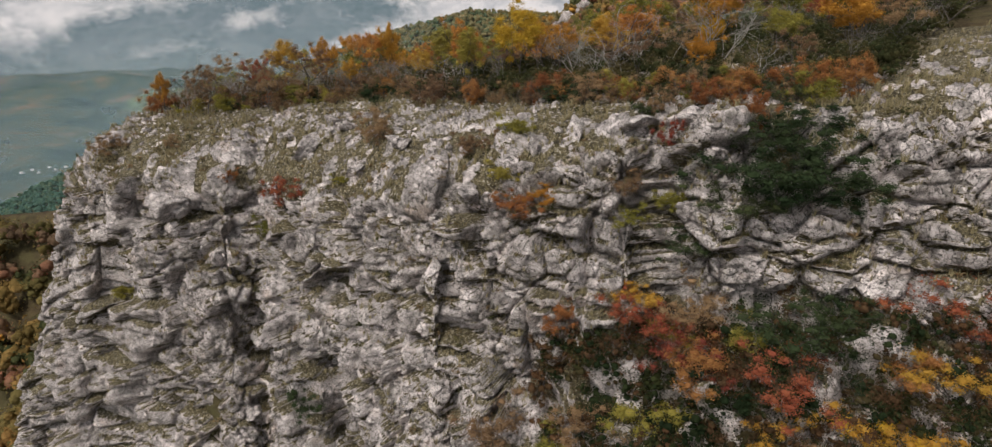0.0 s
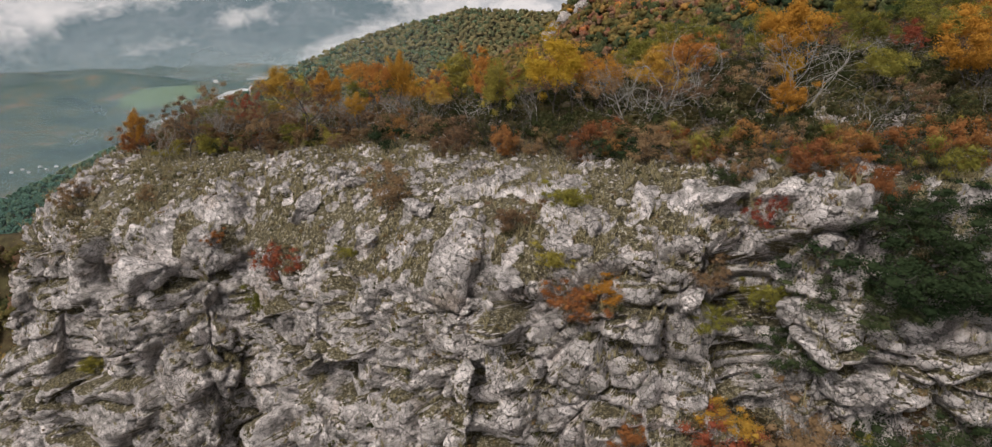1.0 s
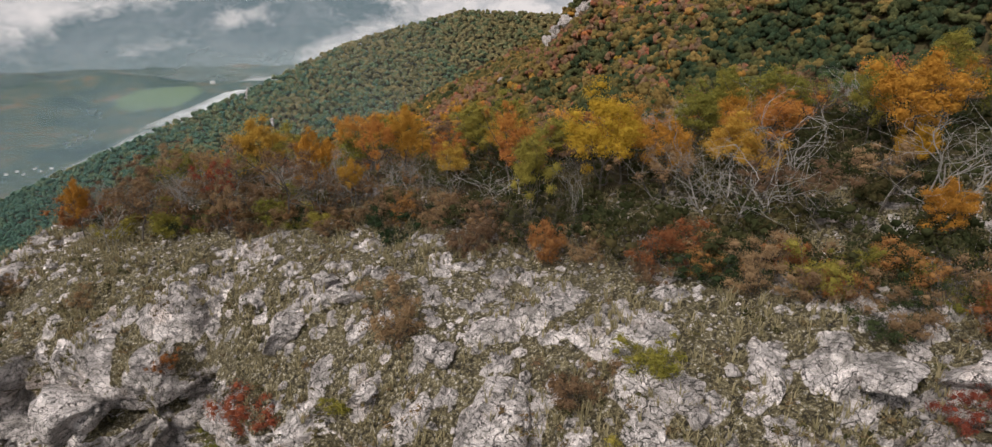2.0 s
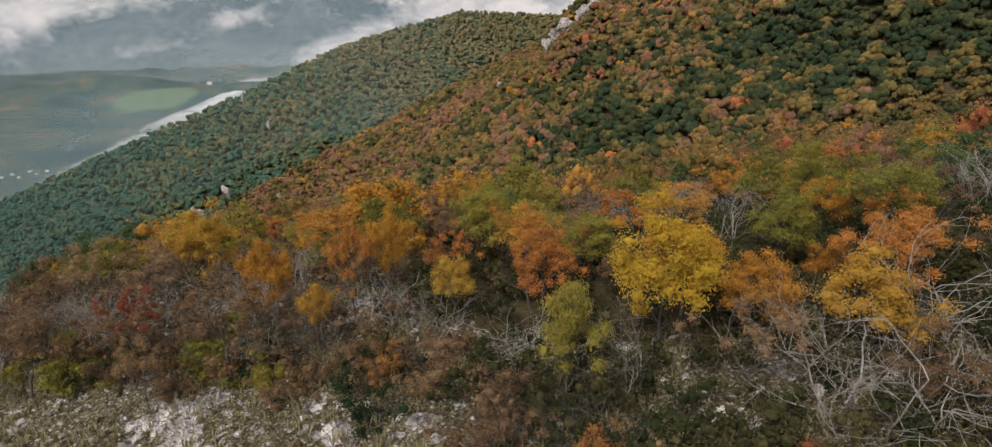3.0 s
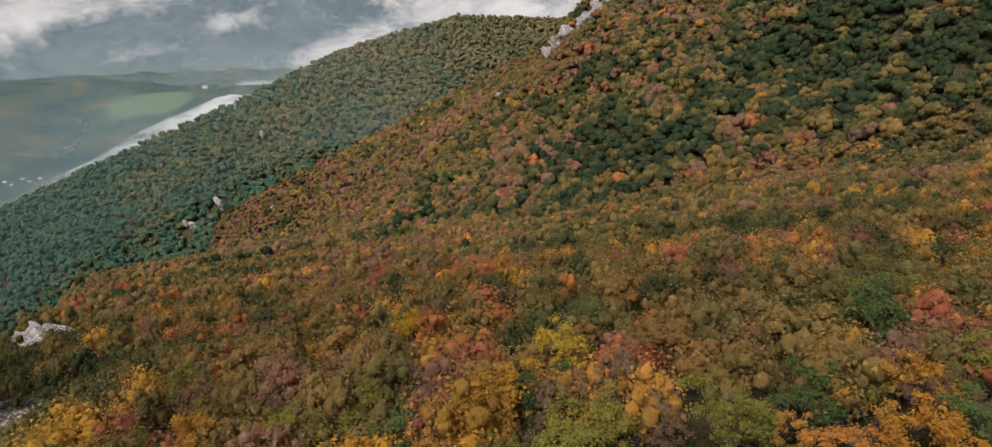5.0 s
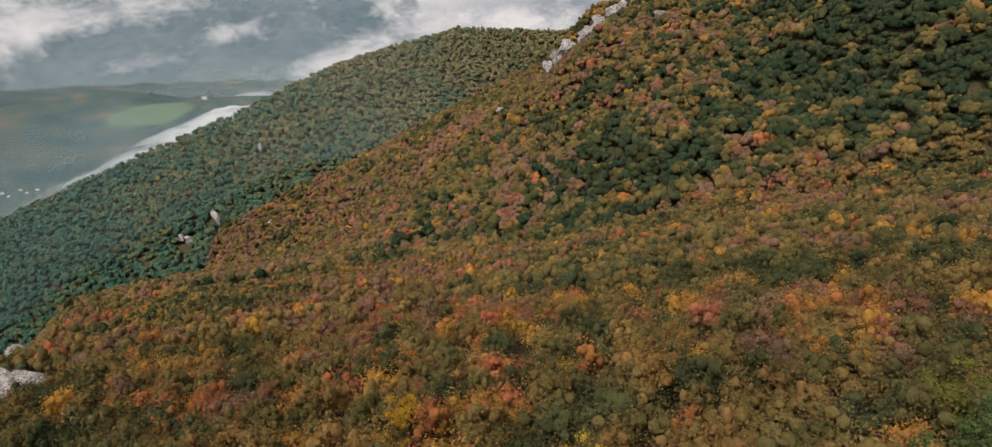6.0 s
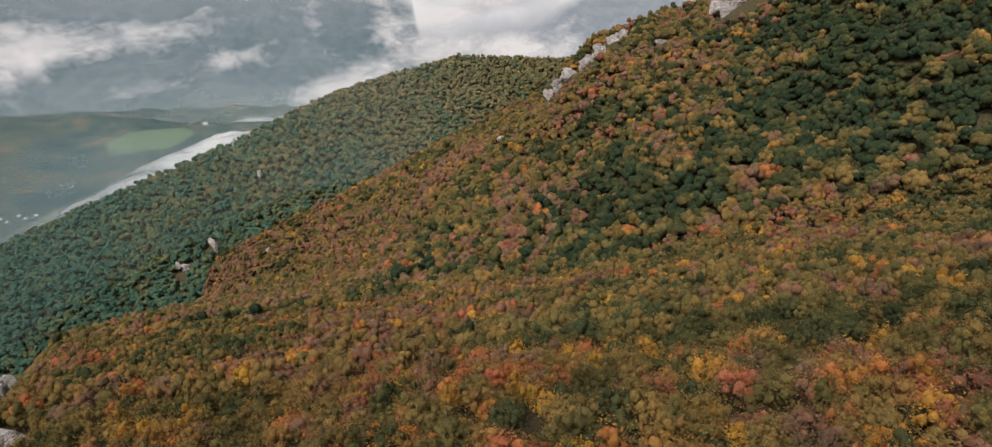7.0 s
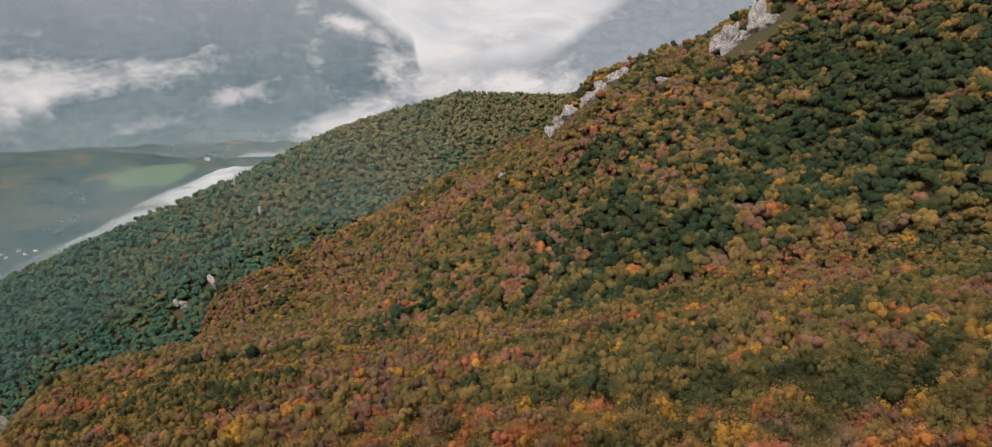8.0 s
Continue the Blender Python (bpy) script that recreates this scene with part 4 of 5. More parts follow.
shrub("brown", -26.97, 42.90, -9.45, 1.4, 1.2)
shrub("olive", 7.54, 27.88, -8.08, 1.2, 1.2)
shrub("brown", 6.52, 27.85, -7.60, 1.0, 1.2)

# the rest of the thicket between them
thicket = np.random.default_rng(91)


def wood_edge(x):
    return np.interp(x, [-60, -36, -30, -24, -18, -12, -7, -5, -2, 3, 9, 14, 40], [96, 62, 52, 46.5, 45.0, 43.5, 42.6, 41.0, 39.0, 35.4, 32.0, 29.8, 27])


grid = [(gx + thicket.uniform(-1.1, 1.1), gy + thicket.uniform(-1.1, 1.1)) for gx in np.arange(-44, 46, 2.45) for gy in np.arange(29, 70, 2.45)]
for gx, gy in grid:
    if gy < wood_edge(gx) + 0.6 or not wedge(gx, gy, 8.0) or gx < -30 - 0.6 * (gy - 40) or min((gx - a) ** 2 + (gy - b) ** 2 for a, b in planted) < 3.4:
        continue
    edge = np.exp(-(gy - wood_edge(gx)) / 6)
    low = 0.72 if gx < -4 and edge > 0.3 else 1.0
    roll = thicket.random() * (0.72 if low < 1 else 1.0)
    if roll < 0.12 + 0.42 * edge:
        bare(gx, gy, low * thicket.uniform(2.4, 3.6), thicket.uniform(0.9, 1.2))
    elif roll < 0.26 + 0.64 * edge:
        tree("brown", gx, gy, low * thicket.uniform(2.2, 3.4), thicket.uniform(1.0, 1.4))
    else:
        tree(["gold", "olive", "olive", "brown", "orange", "green", "brown", "olive"][thicket.integers(0, 8)], gx, gy, low * thicket.uniform(3.0, 4.4), thicket.uniform(1.2, 1.9))

for gx, gy in [(a + thicket.uniform(-0.8, 0.8), b + thicket.uniform(-0.8, 0.8)) for a in np.arange(-26, -7, 2.0) for b in (45.2, 47.2, 49.2)]:
    if gy > wood_edge(gx) + 0.2:
        bare(gx, gy, thicket.uniform(1.8, 3.0), thicket.uniform(0.9, 1.3))

# bushes along the foot of the wood's edge
for gx in np.arange(-27, 15, 0.85):
    gy = float(wood_edge(gx)) + thicket.uniform(-0.5, 1.6)
    gx = gx + thicket.uniform(-0.4, 0.4)
    roll = thicket.random()
    if roll < 0.3:
        twigs(gx, gy, float(land(gx, gy)), thicket.uniform(1.4, 2.4), thicket.uniform(0.9, 1.2))
    else:
        shrub("brown" if roll < 0.58 else "orange" if roll < 0.76 else "olive" if roll < 0.9 else "green", gx, gy, float(land(gx, gy)), thicket.uniform(0.9, 2.1), thicket.uniform(0.8, 1.2))

for gx in np.arange(2, 16, 0.62):
    gy = float(wood_edge(gx)) + thicket.uniform(-1.3, 0.8)
    roll = thicket.random()
    shrub("brown" if roll < 0.35 else "orange" if roll < 0.6 else "green" if roll < 0.8 else "olive", gx, gy, float(land(gx, gy)), thicket.uniform(1.0, 1.9), thicket.uniform(0.9, 1.3))

# forms that found no place
for kinds in list(TREES.values()) + list(SHRUBS.values()) + [BARE, DARK]:
    for first in kinds:
        if not first.get("stands"):
            for o in (*first.children_recursive, first):
                bpy.data.objects.remove(o)


# ---- distance: misty valley side, cloud and sky ----
def distance():
    m, nt, b = material("misty_distance")
    nt.nodes.remove(b)
    uv = node(nt, "UVMap").outputs["UV"]
    xyz = node(nt, "SeparateXYZ", Vector=uv)
    az, el = xyz.outputs["X"], xyz.outputs["Y"]

    def drift(sx, sy, detail=7, rough=0.6, bend=0.7):
        return noise_tex(nt, node(nt, "Mapping", Vector=uv, Scale=(sx, sy, 1.0)).outputs["Vector"], 1.0, detail, rough, bend)

    cloud, puff, fine, folds = drift(0.11, 0.26), drift(0.26, 0.46), drift(1.1, 1.9), drift(0.16, 0.22, 4, 0.55, 1.2)
    # the wooded valley side; its haze is painted in, bluer and paler with height
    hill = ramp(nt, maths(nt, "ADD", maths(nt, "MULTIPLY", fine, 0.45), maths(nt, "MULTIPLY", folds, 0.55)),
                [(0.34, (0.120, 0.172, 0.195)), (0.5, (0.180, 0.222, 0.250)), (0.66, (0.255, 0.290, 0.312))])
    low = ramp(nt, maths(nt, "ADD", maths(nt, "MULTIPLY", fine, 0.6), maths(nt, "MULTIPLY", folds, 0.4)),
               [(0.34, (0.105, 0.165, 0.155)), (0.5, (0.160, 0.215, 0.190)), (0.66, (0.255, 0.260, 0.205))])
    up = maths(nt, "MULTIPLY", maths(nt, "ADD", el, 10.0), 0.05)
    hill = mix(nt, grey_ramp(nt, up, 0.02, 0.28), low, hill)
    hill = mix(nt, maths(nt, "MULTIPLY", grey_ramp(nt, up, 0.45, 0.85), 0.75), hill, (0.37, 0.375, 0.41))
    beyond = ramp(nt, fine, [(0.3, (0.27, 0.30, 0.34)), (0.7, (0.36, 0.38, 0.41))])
    skyc = ramp(nt, cloud, [(0.38, (0.62, 0.61, 0.63)), (0.58, (0.80, 0.77, 0.77))])
    ragged = maths(nt, "MULTIPLY", maths(nt, "SUBTRACT", puff, 0.5), 1.2)

    def below(line, sharp):
        return grey_ramp(nt, maths(nt, "ADD", maths(nt, "MULTIPLY", maths(nt, "SUBTRACT", maths(nt, "ADD", line, ragged), el), sharp), 0.5), 0.1, 0.9)

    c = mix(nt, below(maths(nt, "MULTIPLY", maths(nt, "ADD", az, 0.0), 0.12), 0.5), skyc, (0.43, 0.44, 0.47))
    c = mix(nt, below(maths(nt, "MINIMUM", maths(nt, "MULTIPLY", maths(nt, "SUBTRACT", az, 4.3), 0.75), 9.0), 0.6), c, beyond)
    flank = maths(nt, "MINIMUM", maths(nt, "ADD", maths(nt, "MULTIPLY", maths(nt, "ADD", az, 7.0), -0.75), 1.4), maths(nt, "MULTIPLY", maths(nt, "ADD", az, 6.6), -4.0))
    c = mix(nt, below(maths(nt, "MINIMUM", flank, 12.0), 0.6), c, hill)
    # cloud lying along the slopes: way, height, width, depth, weight, rise
    thick = 0.0
    for at, high_up, wide, high, much, rise in (
            (-31.0, -1.0, 8.0, 0.95, 1.25, 0.12), (-36.3, -2.8, 2.6, 1.2, 0.9, 0.25), (-40.0, -0.5, 6.0, 1.4, 0.9, 0.0), (-27.6, -4.4, 2.6, 0.6, 0.55, 0.1), (-21.5, -2.5, 2.4, 0.8, 0.75, 0.25),
            (-11.6, 2.7, 2.8, 0.8, 1.15, -0.3), (-15.0, 0.3, 0.8, 1.6, 0.5, 0.0), (-9.0, -0.4, 1.0, 1.6, 0.45, 0.0), (-12.5, -4.6, 5.0, 1.2, 1.4, 0.34), (-5.5, -1.8, 2.4, 1.3, 1.2, 0.0),
            (-34.5, -8.2, 4.0, 0.7, 0.75, 0.0), (-24.0, -7.0, 3.5, 0.6, 0.5, 0.2), (-30.0, 6.5, 16.0, 1.6, 0.4, 0.0), (-52.0, 2.0, 7.0, 2.5, 1.0, 0.0),
            (0.5, 1.7, 8.0, 0.75, 1.4, 0.22), (1.5, -2.2, 7.0, 1.3, 1.3, 0.0), (-3.0, 5.0, 6.0, 1.2, 0.9, 0.0)):
        along = maths(nt, "SUBTRACT", az, at)
        q = maths(nt, "POWER", maths(nt, "MULTIPLY", along, 1 / wide), 2.0)
        over = maths(nt, "SUBTRACT", maths(nt, "SUBTRACT", el, high_up), maths(nt, "MULTIPLY", along, rise))
        r = maths(nt, "POWER", maths(nt, "MULTIPLY", over, 1 / high), 2.0)
        thick = maths(nt, "ADD", maths(nt, "MULTIPLY", maths(nt, "EXPONENT", maths(nt, "MULTIPLY", maths(nt, "ADD", q, r), -1.0)), much), thick)
    torn = maths(nt, "ADD", maths(nt, "MULTIPLY", maths(nt, "SUBTRACT", puff, 0.5), 1.5), maths(nt, "MULTIPLY", maths(nt, "SUBTRACT", fine, 0.5), 0.7))
    veil = grey_ramp(nt, maths(nt, "ADD", maths(nt, "MULTIPLY", thick, 0.8), torn), 0.18, 1.0)
    c = mix(nt, veil, c, mix(nt, grey_ramp(nt, maths(nt, "ADD", cloud, maths(nt, "MULTIPLY", torn, 0.5)), 0.3, 0.62), (0.50, 0.49, 0.51), (0.78, 0.73, 0.72)))
    # the sheet glows by itself: haze and daylight are in the emission colour
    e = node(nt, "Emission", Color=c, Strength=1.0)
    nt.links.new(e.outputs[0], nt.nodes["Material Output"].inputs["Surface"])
    return m


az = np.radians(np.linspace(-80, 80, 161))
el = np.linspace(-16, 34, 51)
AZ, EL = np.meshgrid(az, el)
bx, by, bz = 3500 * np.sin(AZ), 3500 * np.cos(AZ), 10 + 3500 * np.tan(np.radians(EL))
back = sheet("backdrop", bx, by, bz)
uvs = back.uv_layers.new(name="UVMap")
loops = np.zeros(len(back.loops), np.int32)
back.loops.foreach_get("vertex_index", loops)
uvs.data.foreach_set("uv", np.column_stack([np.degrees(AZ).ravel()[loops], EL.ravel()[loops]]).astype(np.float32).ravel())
structure("backdrop", back, [distance()], "glowing backdrop sheet painted with misty far mountains, low cloud and white sky")


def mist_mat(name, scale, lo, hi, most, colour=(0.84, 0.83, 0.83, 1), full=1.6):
    """Tinted translucent sheet standing in for haze and fog, with gaps, thinning out towards its edges."""
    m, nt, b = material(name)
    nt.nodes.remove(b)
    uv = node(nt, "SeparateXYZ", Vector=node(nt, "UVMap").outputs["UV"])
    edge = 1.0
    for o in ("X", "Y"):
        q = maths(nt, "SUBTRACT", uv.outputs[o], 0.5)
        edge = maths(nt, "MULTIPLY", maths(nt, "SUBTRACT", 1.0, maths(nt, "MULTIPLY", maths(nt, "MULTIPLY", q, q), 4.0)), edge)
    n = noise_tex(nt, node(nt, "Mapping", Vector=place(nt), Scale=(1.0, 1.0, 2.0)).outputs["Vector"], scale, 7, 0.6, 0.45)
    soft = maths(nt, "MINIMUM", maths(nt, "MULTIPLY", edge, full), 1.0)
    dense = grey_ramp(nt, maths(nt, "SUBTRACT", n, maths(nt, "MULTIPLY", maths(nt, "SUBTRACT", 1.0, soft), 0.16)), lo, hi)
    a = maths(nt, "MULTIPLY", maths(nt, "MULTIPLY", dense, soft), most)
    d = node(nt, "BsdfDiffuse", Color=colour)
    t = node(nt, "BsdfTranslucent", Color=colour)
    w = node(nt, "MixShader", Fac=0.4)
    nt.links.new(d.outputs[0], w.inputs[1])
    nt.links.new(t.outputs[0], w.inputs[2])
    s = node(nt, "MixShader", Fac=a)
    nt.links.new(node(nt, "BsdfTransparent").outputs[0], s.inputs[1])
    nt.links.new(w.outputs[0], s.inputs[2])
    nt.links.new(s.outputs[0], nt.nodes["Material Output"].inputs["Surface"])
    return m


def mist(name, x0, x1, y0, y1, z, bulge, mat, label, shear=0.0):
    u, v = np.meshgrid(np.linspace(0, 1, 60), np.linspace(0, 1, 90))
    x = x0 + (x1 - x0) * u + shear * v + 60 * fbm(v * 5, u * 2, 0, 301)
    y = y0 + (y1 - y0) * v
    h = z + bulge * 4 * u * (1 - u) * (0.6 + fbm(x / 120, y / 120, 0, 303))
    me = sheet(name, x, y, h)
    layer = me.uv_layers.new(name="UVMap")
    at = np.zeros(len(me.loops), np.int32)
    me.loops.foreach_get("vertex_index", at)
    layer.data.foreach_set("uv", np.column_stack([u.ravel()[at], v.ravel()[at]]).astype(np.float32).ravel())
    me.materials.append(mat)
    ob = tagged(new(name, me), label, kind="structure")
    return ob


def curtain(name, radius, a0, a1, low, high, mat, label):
    """Upright translucent sheet in an arc, standing in for haze and mist over the valley."""
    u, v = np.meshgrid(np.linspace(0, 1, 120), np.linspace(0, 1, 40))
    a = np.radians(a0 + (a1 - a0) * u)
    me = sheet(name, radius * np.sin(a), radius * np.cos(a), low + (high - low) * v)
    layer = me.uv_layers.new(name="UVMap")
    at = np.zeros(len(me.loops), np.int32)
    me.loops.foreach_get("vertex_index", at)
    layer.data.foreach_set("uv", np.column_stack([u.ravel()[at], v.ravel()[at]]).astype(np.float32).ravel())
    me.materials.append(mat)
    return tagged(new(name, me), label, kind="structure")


# sheets added to pale the distance, in place of haze in the air
curtain("valley_haze", 1330, -85, 12, -760, -60, mist_mat("valley_haze", 0.0024, 0.00, 0.90, 0.46, (0.70, 0.84, 1.0, 1)), "bluish translucent sheet standing in for haze over the valley")
curtain("low_mist", 3200, -70, -4, -640, -130, mist_mat("low_mist", 0.0040, 0.20, 0.80, 0.55, (0.62, 0.68, 0.70, 1)), "grey translucent sheet for mist over the seam of valley floor and backdrop")
curtain("gully_haze", 740, -62, 2, -420, 120, mist_mat("gully_haze", 0.004, 0.10, 0.70, 0.15, (0.5, 0.64, 0.66, 1)), "thin translucent sheet standing in for haze before the far ridge")
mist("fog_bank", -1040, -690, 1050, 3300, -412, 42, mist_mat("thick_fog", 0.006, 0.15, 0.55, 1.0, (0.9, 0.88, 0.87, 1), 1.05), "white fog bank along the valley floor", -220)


# ---- houses far down in the valley ----
def plain(name, colour, rough=0.8):
    m, nt, b = material(name)
    n = noise_tex(nt, place(nt), 0.8, 4)
    nt.links.new(mix(nt, n, tuple(0.8 * q for q in colour), colour), b.inputs["Base Color"])
    b.inputs["Roughness"].default_value = rough
    return m


PLASTER, TILE = plain("white_plaster", (0.86, 0.85, 0.82)), plain("weathered_roof_tiles", (0.5, 0.47, 0.45))


def box(name, x0, x1, y0, y1, z0, z1, gable=0.0):
    """A walled block, or with gable a pitched roof on it."""
    bm = bmesh.new()
    if gable:
        pts = [(x, y, z) for x in (x0, x1) for y, z in ((y0, z0), (y1, z0), ((y0 + y1) / 2, z0 + gable), (y0, z0 - 0.3), (y1, z0 - 0.3))]
    else:
        pts = [(x, y, z) for x in (x0, x1) for y in (y0, y1) for z in (z0, z1)]
    bmesh.ops.convex_hull(bm, input=[bm.verts.new(q) for q in pts])
    me = bpy.data.meshes.new(name)
    bm.to_mesh(me)
    bm.free()
    return me


def house(x, y, turn, size):
    z = float(land(x, y))
    h = tagged(new("house"), "small white plastered house on the valley floor", "house", "houses in the valley")
    part("wall", box("wall", -9 * size, 9 * size, -6 * size, 6 * size, -2, 7 * size), PLASTER, h)
    part("roof", box("roof", -9.6 * size, 9.6 * size, -6.8 * size, 6.8 * size, 7 * size, 0, 4 * size), TILE, h)
    h.matrix_basis = pose(x, y, z, 0, 0, turn)
    return h


house(-1220, 2740, 20, 1.0)
for at in range(6):
    house(-1195 + 17 * at - 9 * (at % 2), 1490 + 26 * (at % 3), 35 * at, 0.42)


# ---- grass, undergrowth and stones ----
small = np.random.default_rng(55)
nc = np.cross(np.gradient(CLIFF, axis=1), np.gradient(CLIFF, axis=0))
nc /= np.linalg.norm(nc, axis=-1, keepdims=True) + 1e-9
if nc[-20, 300, 2] < 0:
    nc = -nc
seat, flatness = CLIFF.reshape(-1, 3), nc[..., 2].ravel()
meadow = fbm(seat[:, 0] / 2.3, seat[:, 1] / 2.3, seat[:, 2] / 2.3, 402)
upper = (np.arange(len(seat)) // CLIFF.shape[1]) / CLIFF.shape[0]
weight = np.where(flatness > 0.55, 1.0, 0.05) * np.clip(0.55 + 3 * meadow, 0.02, 1) * (0.35 + 0.9 * upper)
weight *= (seat[:, 0] > -45) & (seat[:, 0] < 30)


def blades(at, count, tall, wide):
    """Tufts of narrow bent blades."""
    n = len(at)
    a = small.uniform(0, 2 * np.pi, (n, count))
    lean = small.uniform(0.15, 0.8, (n, count))
    h = tall[:, None] * small.uniform(0.5, 1.1, (n, count))
    way = np.stack([np.cos(a), np.sin(a), 0 * a], -1)
    side = np.stack([-np.sin(a), np.cos(a), 0 * a], -1) * wide
    root = at[:, None] + way * 0.05
    tip = root + way * (lean * h)[..., None] + np.array([0, 0, 1.0]) * h[..., None]
    knee = root + way * (0.25 * lean * h)[..., None] + np.array([0, 0, 0.6]) * h[..., None]
    v = np.stack([root - side, root + side, knee + side * 0.8, knee - side * 0.8, knee - side * 0.8, knee + side * 0.8, tip + side * 0.15, tip - side * 0.15], 2).reshape(-1, 3)
    return v, np.arange(len(v)).reshape(-1, 4)


pick = small.choice(len(seat), 9000, p=weight / weight.sum())
v, f = blades(seat[pick] + small.uniform(-0.06, 0.06, (9000, 3)), 7, small.uniform(0.16, 0.5, 9000), 0.02)
me = fill(bpy.data.meshes.new("grass"), v, f)
me.materials.append(GRASS)
tagged(new("grass", me), "dry yellowish grass tufts on the ledges and the top", "grass", kind="stuff")

# low growth under the trees
spots = np.column_stack([small.uniform(-48, 48, 9000), 28 + 39 * small.random(9000) ** 1.6])
spots = spots[(spots[:, 1] > wood_edge(spots[:, 0]) - 0.3) & wedge(spots[:, 0], spots[:, 1], 8.0)][:1900]
n = len(spots)
# right-hand growth gets darker tones: shade under the trees put into its colour
low_tone = np.where(spots[:, 0] < -7 + small.normal(0, 3, n), small.choice([0.3, 0.6, 0.8, 1.0], n), small.choice([0.0, 0.05, 0.12, 0.3], n))
woods("undergrowth", spots, small.uniform(0.7, 1.7, n), small.uniform(0.5, 1.0, n), low_tone, 170, "low brown undergrowth at the foot of the scrub wood", 5, BRUSH, 0.15, None, 0.4)

# dark thicket on the foot of the rocks and in the hollow beside the big block
foot = seat[(seat[:, 0] > 2) & (seat[:, 0] < 26) & (seat[:, 2] < np.interp(seat[:, 0], [2, 8, 14, 26], [-14.5, -12.0, -11.5, -10.0]))]
seldom = np.where(foot[:, 1] < face_line(foot[:, 0]) - 2.2, 6.0, 1.0)
foot = foot[small.choice(len(foot), 1500, p=seldom / seldom.sum())]
woods("foot_thicket", foot[:, :2], small.uniform(0.5, 1.6, 1500), small.uniform(0.4, 0.9, 1500), small.choice([0.0, 0.1, 0.3, 0.5, 0.8, 1.0], 1500), 170, "dark low scrub at the foot of the rocks", 5, UNDER, 0.14, foot[:, 2] - 0.3, 0.4)

# pale scree on the shoulder beyond the wood's edge
at = np.column_stack([small.normal(-53, 4.5, 260), small.normal(93, 5, 260)])
fv, ff = stone_form(880, 1, 0.7)
size = 0.25 + 0.9 * small.random(260) ** 2
v = fv[None] * size[:, None, None] + np.column_stack([at, land(at[:, 0], at[:, 1]) + 0.2])[:, None]
me = fill(bpy.data.meshes.new("scree"), v.reshape(-1, 3), (ff[None] + (np.arange(260) * len(fv))[:, None, None]).reshape(-1, 3))
me.materials.append(STONE)
tagged(new("scree", me), "patch of pale limestone scree", "stones", kind="stuff")

# tufty scrub in the joints and on the ledges of the face
pick = small.choice(len(seat), 520, p=np.where((upper > 0.17) & (upper < 0.66) & (flatness > 0.25), weight + 0.02, 0) / np.where((upper > 0.17) & (upper < 0.66) & (flatness > 0.25), weight + 0.02, 0).sum())
woods("ledge_scrub", seat[pick, :2], small.uniform(0.2, 0.6, 520), small.uniform(0.14, 0.42, 520), small.choice([0.05, 0.3, 0.45, 0.6, 0.9], 520), 60, "low tufts of heath and scrub on the ledges", 4, HEATH, 0.2, seat[pick, 2] - 0.08, 0.4)

# heathy tufts over the turf of the slope and the top
over = np.where((upper > 0.60) & (flatness > 0.3), np.clip(0.4 + 3 * meadow, 0.02, 1), 0) * ((seat[:, 0] > -40) & (seat[:, 0] < 22))
pick = small.choice(len(seat), 1700, p=over / over.sum())
woods("heath", seat[pick, :2], small.uniform(0.12, 0.42, 1700), small.uniform(0.10, 0.32, 1700), small.choice([0.1, 0.3, 0.55, 0.8, 1.0], 1700), 46, "brown and olive heath tufts in the stony turf", 4, HEATH, 0.22, seat[pick, 2] - 0.08, 0.4)

# boulders that stand out on the brink
BIG = [stone_mesh("boulder", 700 + q, 4, STONE, 0.8) for q in range(5)]


def boulder(x, y, z, size, turn, shape=0, high=1.0, tip=0.0):
    ob = tagged(new("boulder", BIG[shape]), "large pale grey limestone boulder on the cliff's brink", "rock", "boulders of the brink")
    ob.matrix_basis = pose(x, y, z, tip, 0, turn) @ Matrix.Diagonal((size, size, size * high, 1))
    return ob


# brink boulders
boulder(4.12, 28.25, -7.39, 2.30, 0, 0, 1.0)
boulder(5.32, 27.39, -7.73, 1.06, 67, 1, 1.3)
boulder(1.86, 29.20, -5.73, 0.84, 134, 2, 0.9)
boulder(1.06, 28.70, -6.36, 0.90, 201, 3, 0.9)
boulder(3.94, 30.08, -4.94, 1.26, 268, 4, 0.9)
boulder(9.18, 28.34, -3.88, 2.34, 335, 0, 0.5)
boulder(6.72, 29.24, -4.33, 1.72, 42, 1, 0.6)
boulder(9.74, 27.39, -5.37, 1.71, 109, 2, 0.4)
boulder(6.98, 29.30, -5.59, 1.44, 176, 3, 0.7)
boulder(-11.19, 36.46, -7.15, 1.53, 243, 4, 0.7)
boulder(-12.94, 38.04, -6.88, 1.08, 310, 0, 0.8)
boulder(-8.74, 36.94, -6.16, 1.01, 17, 1, 0.9)
boulder(-10.07, 37.96, -6.03, 0.94, 84, 2, 0.8)
boulder(-5.21, 33.58, -6.31, 1.25, 151, 3, 0.7)
boulder(-7.55, 32.97, -7.58, 0.90, 218, 4, 0.7)
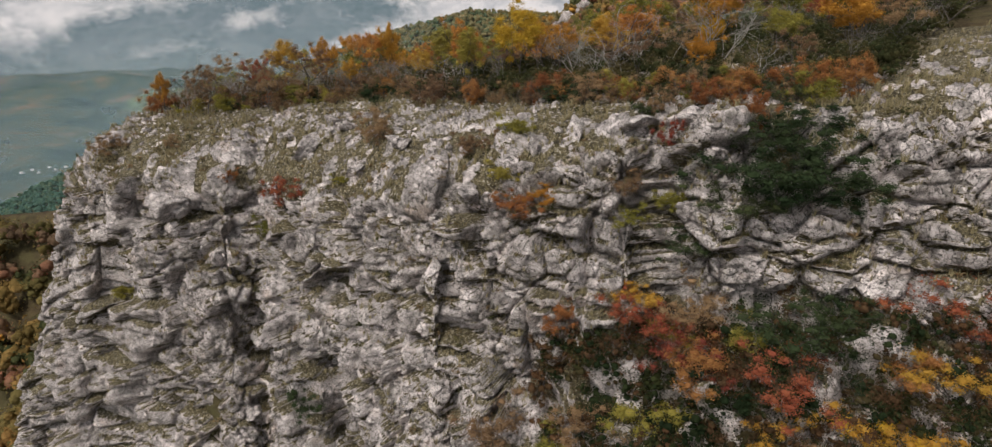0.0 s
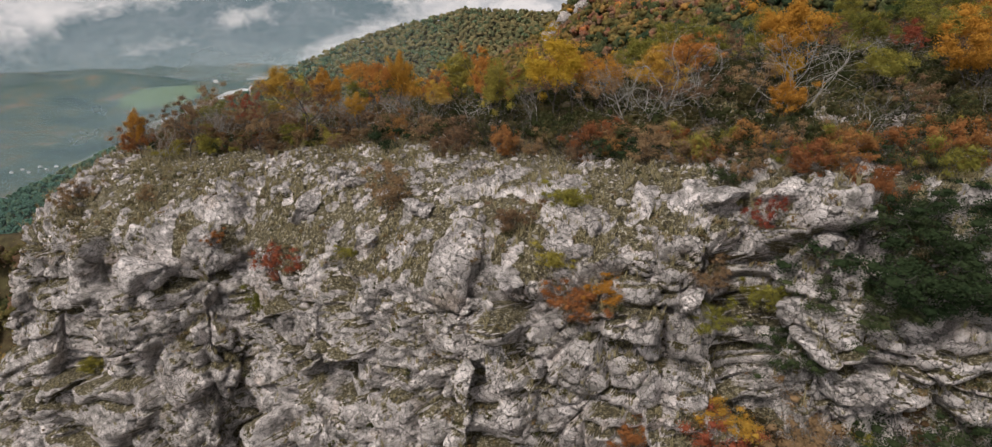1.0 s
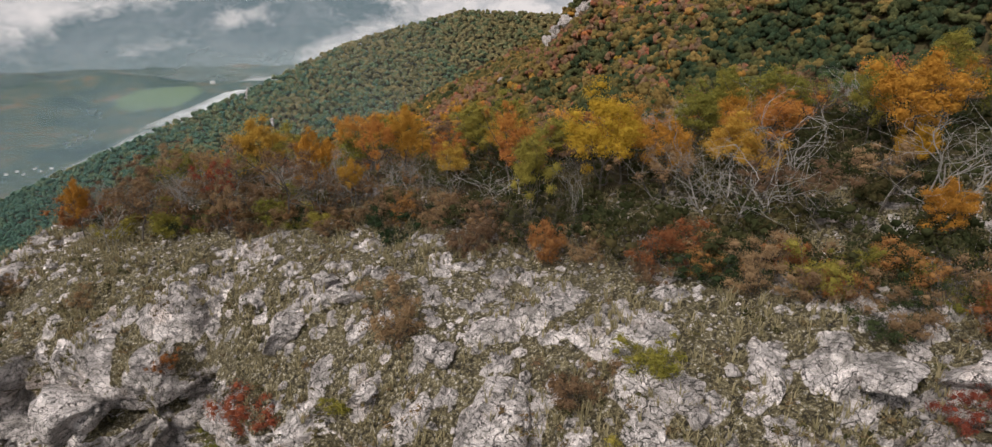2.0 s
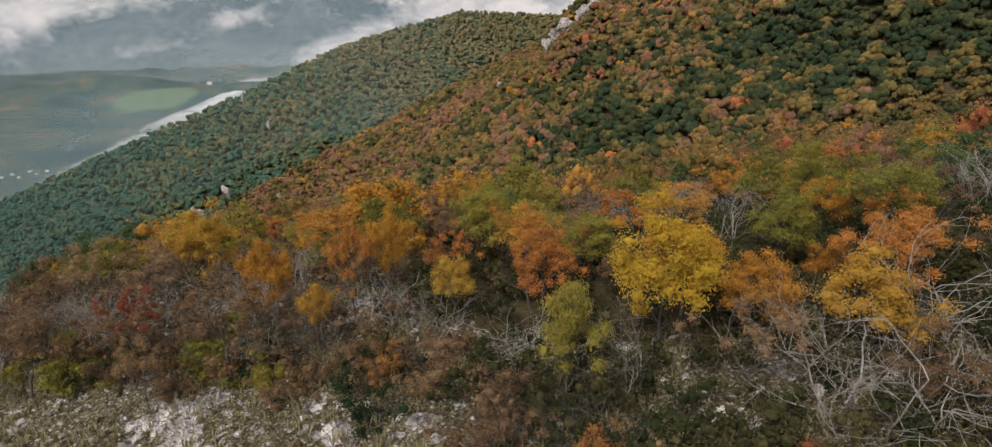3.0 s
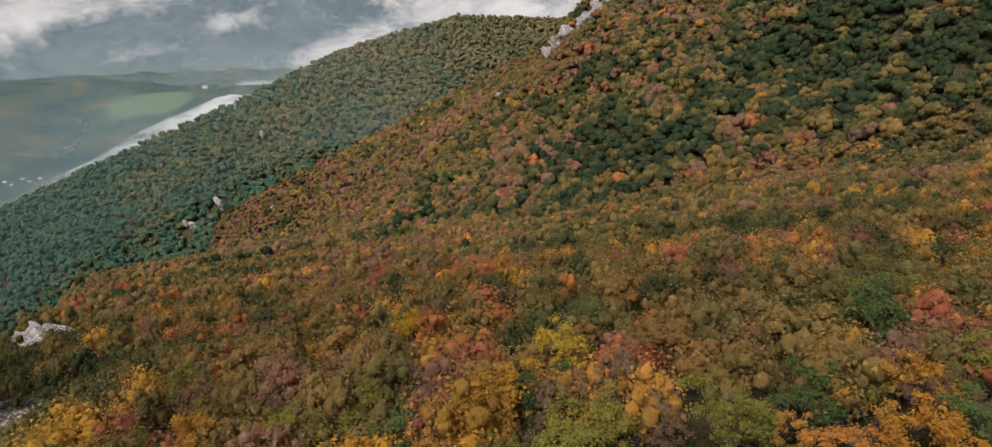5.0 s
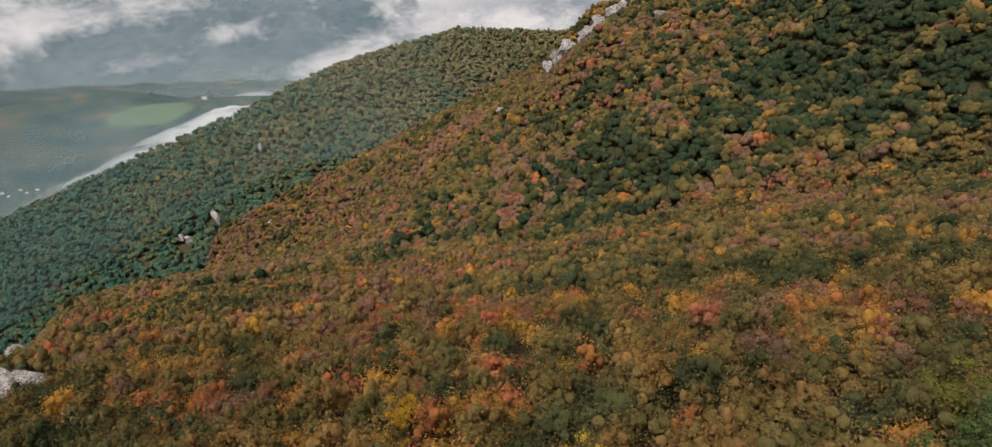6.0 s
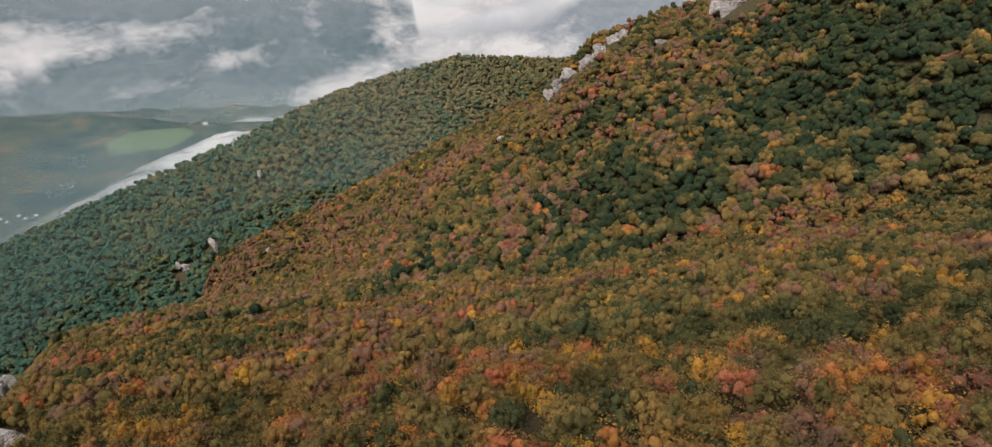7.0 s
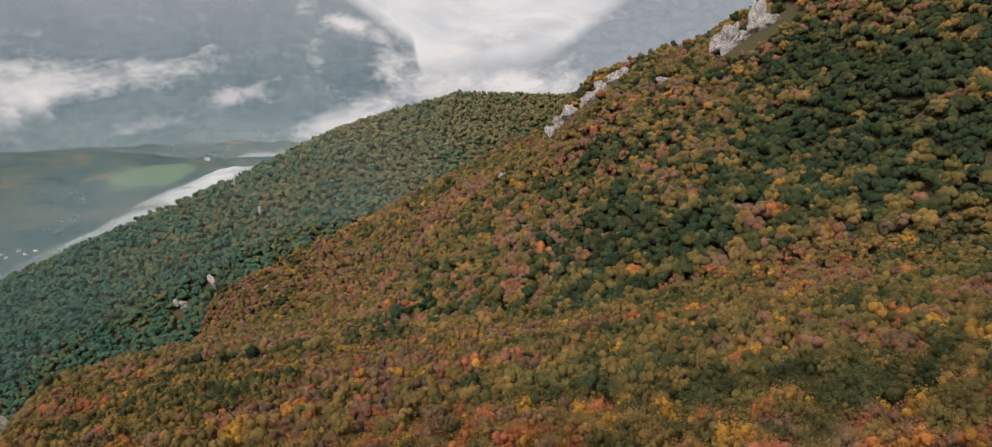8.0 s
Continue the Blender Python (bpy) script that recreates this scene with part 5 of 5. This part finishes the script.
boulder(-1.37, 29.04, -7.50, 2.31, 285, 0, 0.5)
boulder(13.17, 25.65, -8.79, 1.33, 352, 1, 0.7)
boulder(8.82, 26.94, -8.02, 1.26, 59, 2, 0.7)
boulder(-19.94, 37.07, -10.98, 2.60, 126, 3, 0.8)
boulder(-20.74, 38.01, -14.60, 3.03, 193, 4, 0.6)
# stones that can be told apart, set in the turf of the slope and the top
FORMS = [stone_mesh("stone", 800 + q, 1, STONE, 0.7) for q in range(10)]
share = np.where((upper > 0.60) & (flatness > 0.35), 1.0, 0.0) * ((seat[:, 0] > -30) & (seat[:, 0] < 16) & (seat[:, 1] < 46)) * np.clip(0.5 - 2 * meadow, 0.1, 1)
pick = small.choice(len(seat), 300, p=share / share.sum())
for q, i in enumerate(pick):
    size = 0.16 + 0.42 * small.random() ** 2.2
    ob = new("stone", FORMS[q % 10])
    ob.parent = cliff
    ob.matrix_basis = pose(*(seat[i] + np.array([0, 0, 0.12 * size])), small.uniform(-25, 25), small.uniform(-25, 25), small.uniform(0, 360)) @ Matrix.Diagonal((size, size, size, 1))
share = np.where(upper > 0.74, 1.0, 0.15) * share
pick = small.choice(len(seat), 3000, p=share / share.sum())
vs, fs, at = [], [], 0
for q, i in enumerate(pick):
    fv = np.array([w.co[:] for w in FORMS[q % 10].vertices]) if q < 10 else kept[q % 10]
    if q == 0:
        kept = [np.array([w.co[:] for w in g.vertices]) for g in FORMS]
        faces = [np.array([p.vertices[:] for p in g.polygons]) for g in FORMS]
        fv = kept[0]
    a = small.uniform(0, 6.28)
    turn = np.array([[np.cos(a), -np.sin(a), 0], [np.sin(a), np.cos(a), 0], [0, 0, 1]])
    size = 0.06 + 0.16 * small.random() ** 2
    vs.append(fv @ turn * size + seat[i])
    fs.append(faces[q % 10] + at)
    at += len(fv)
me = fill(bpy.data.meshes.new("rubble"), np.concatenate(vs), np.concatenate(fs))
me.materials.append(STONE)
tagged(new("rubble", me), "small pale stones strewn over the turf", "stones", kind="stuff")
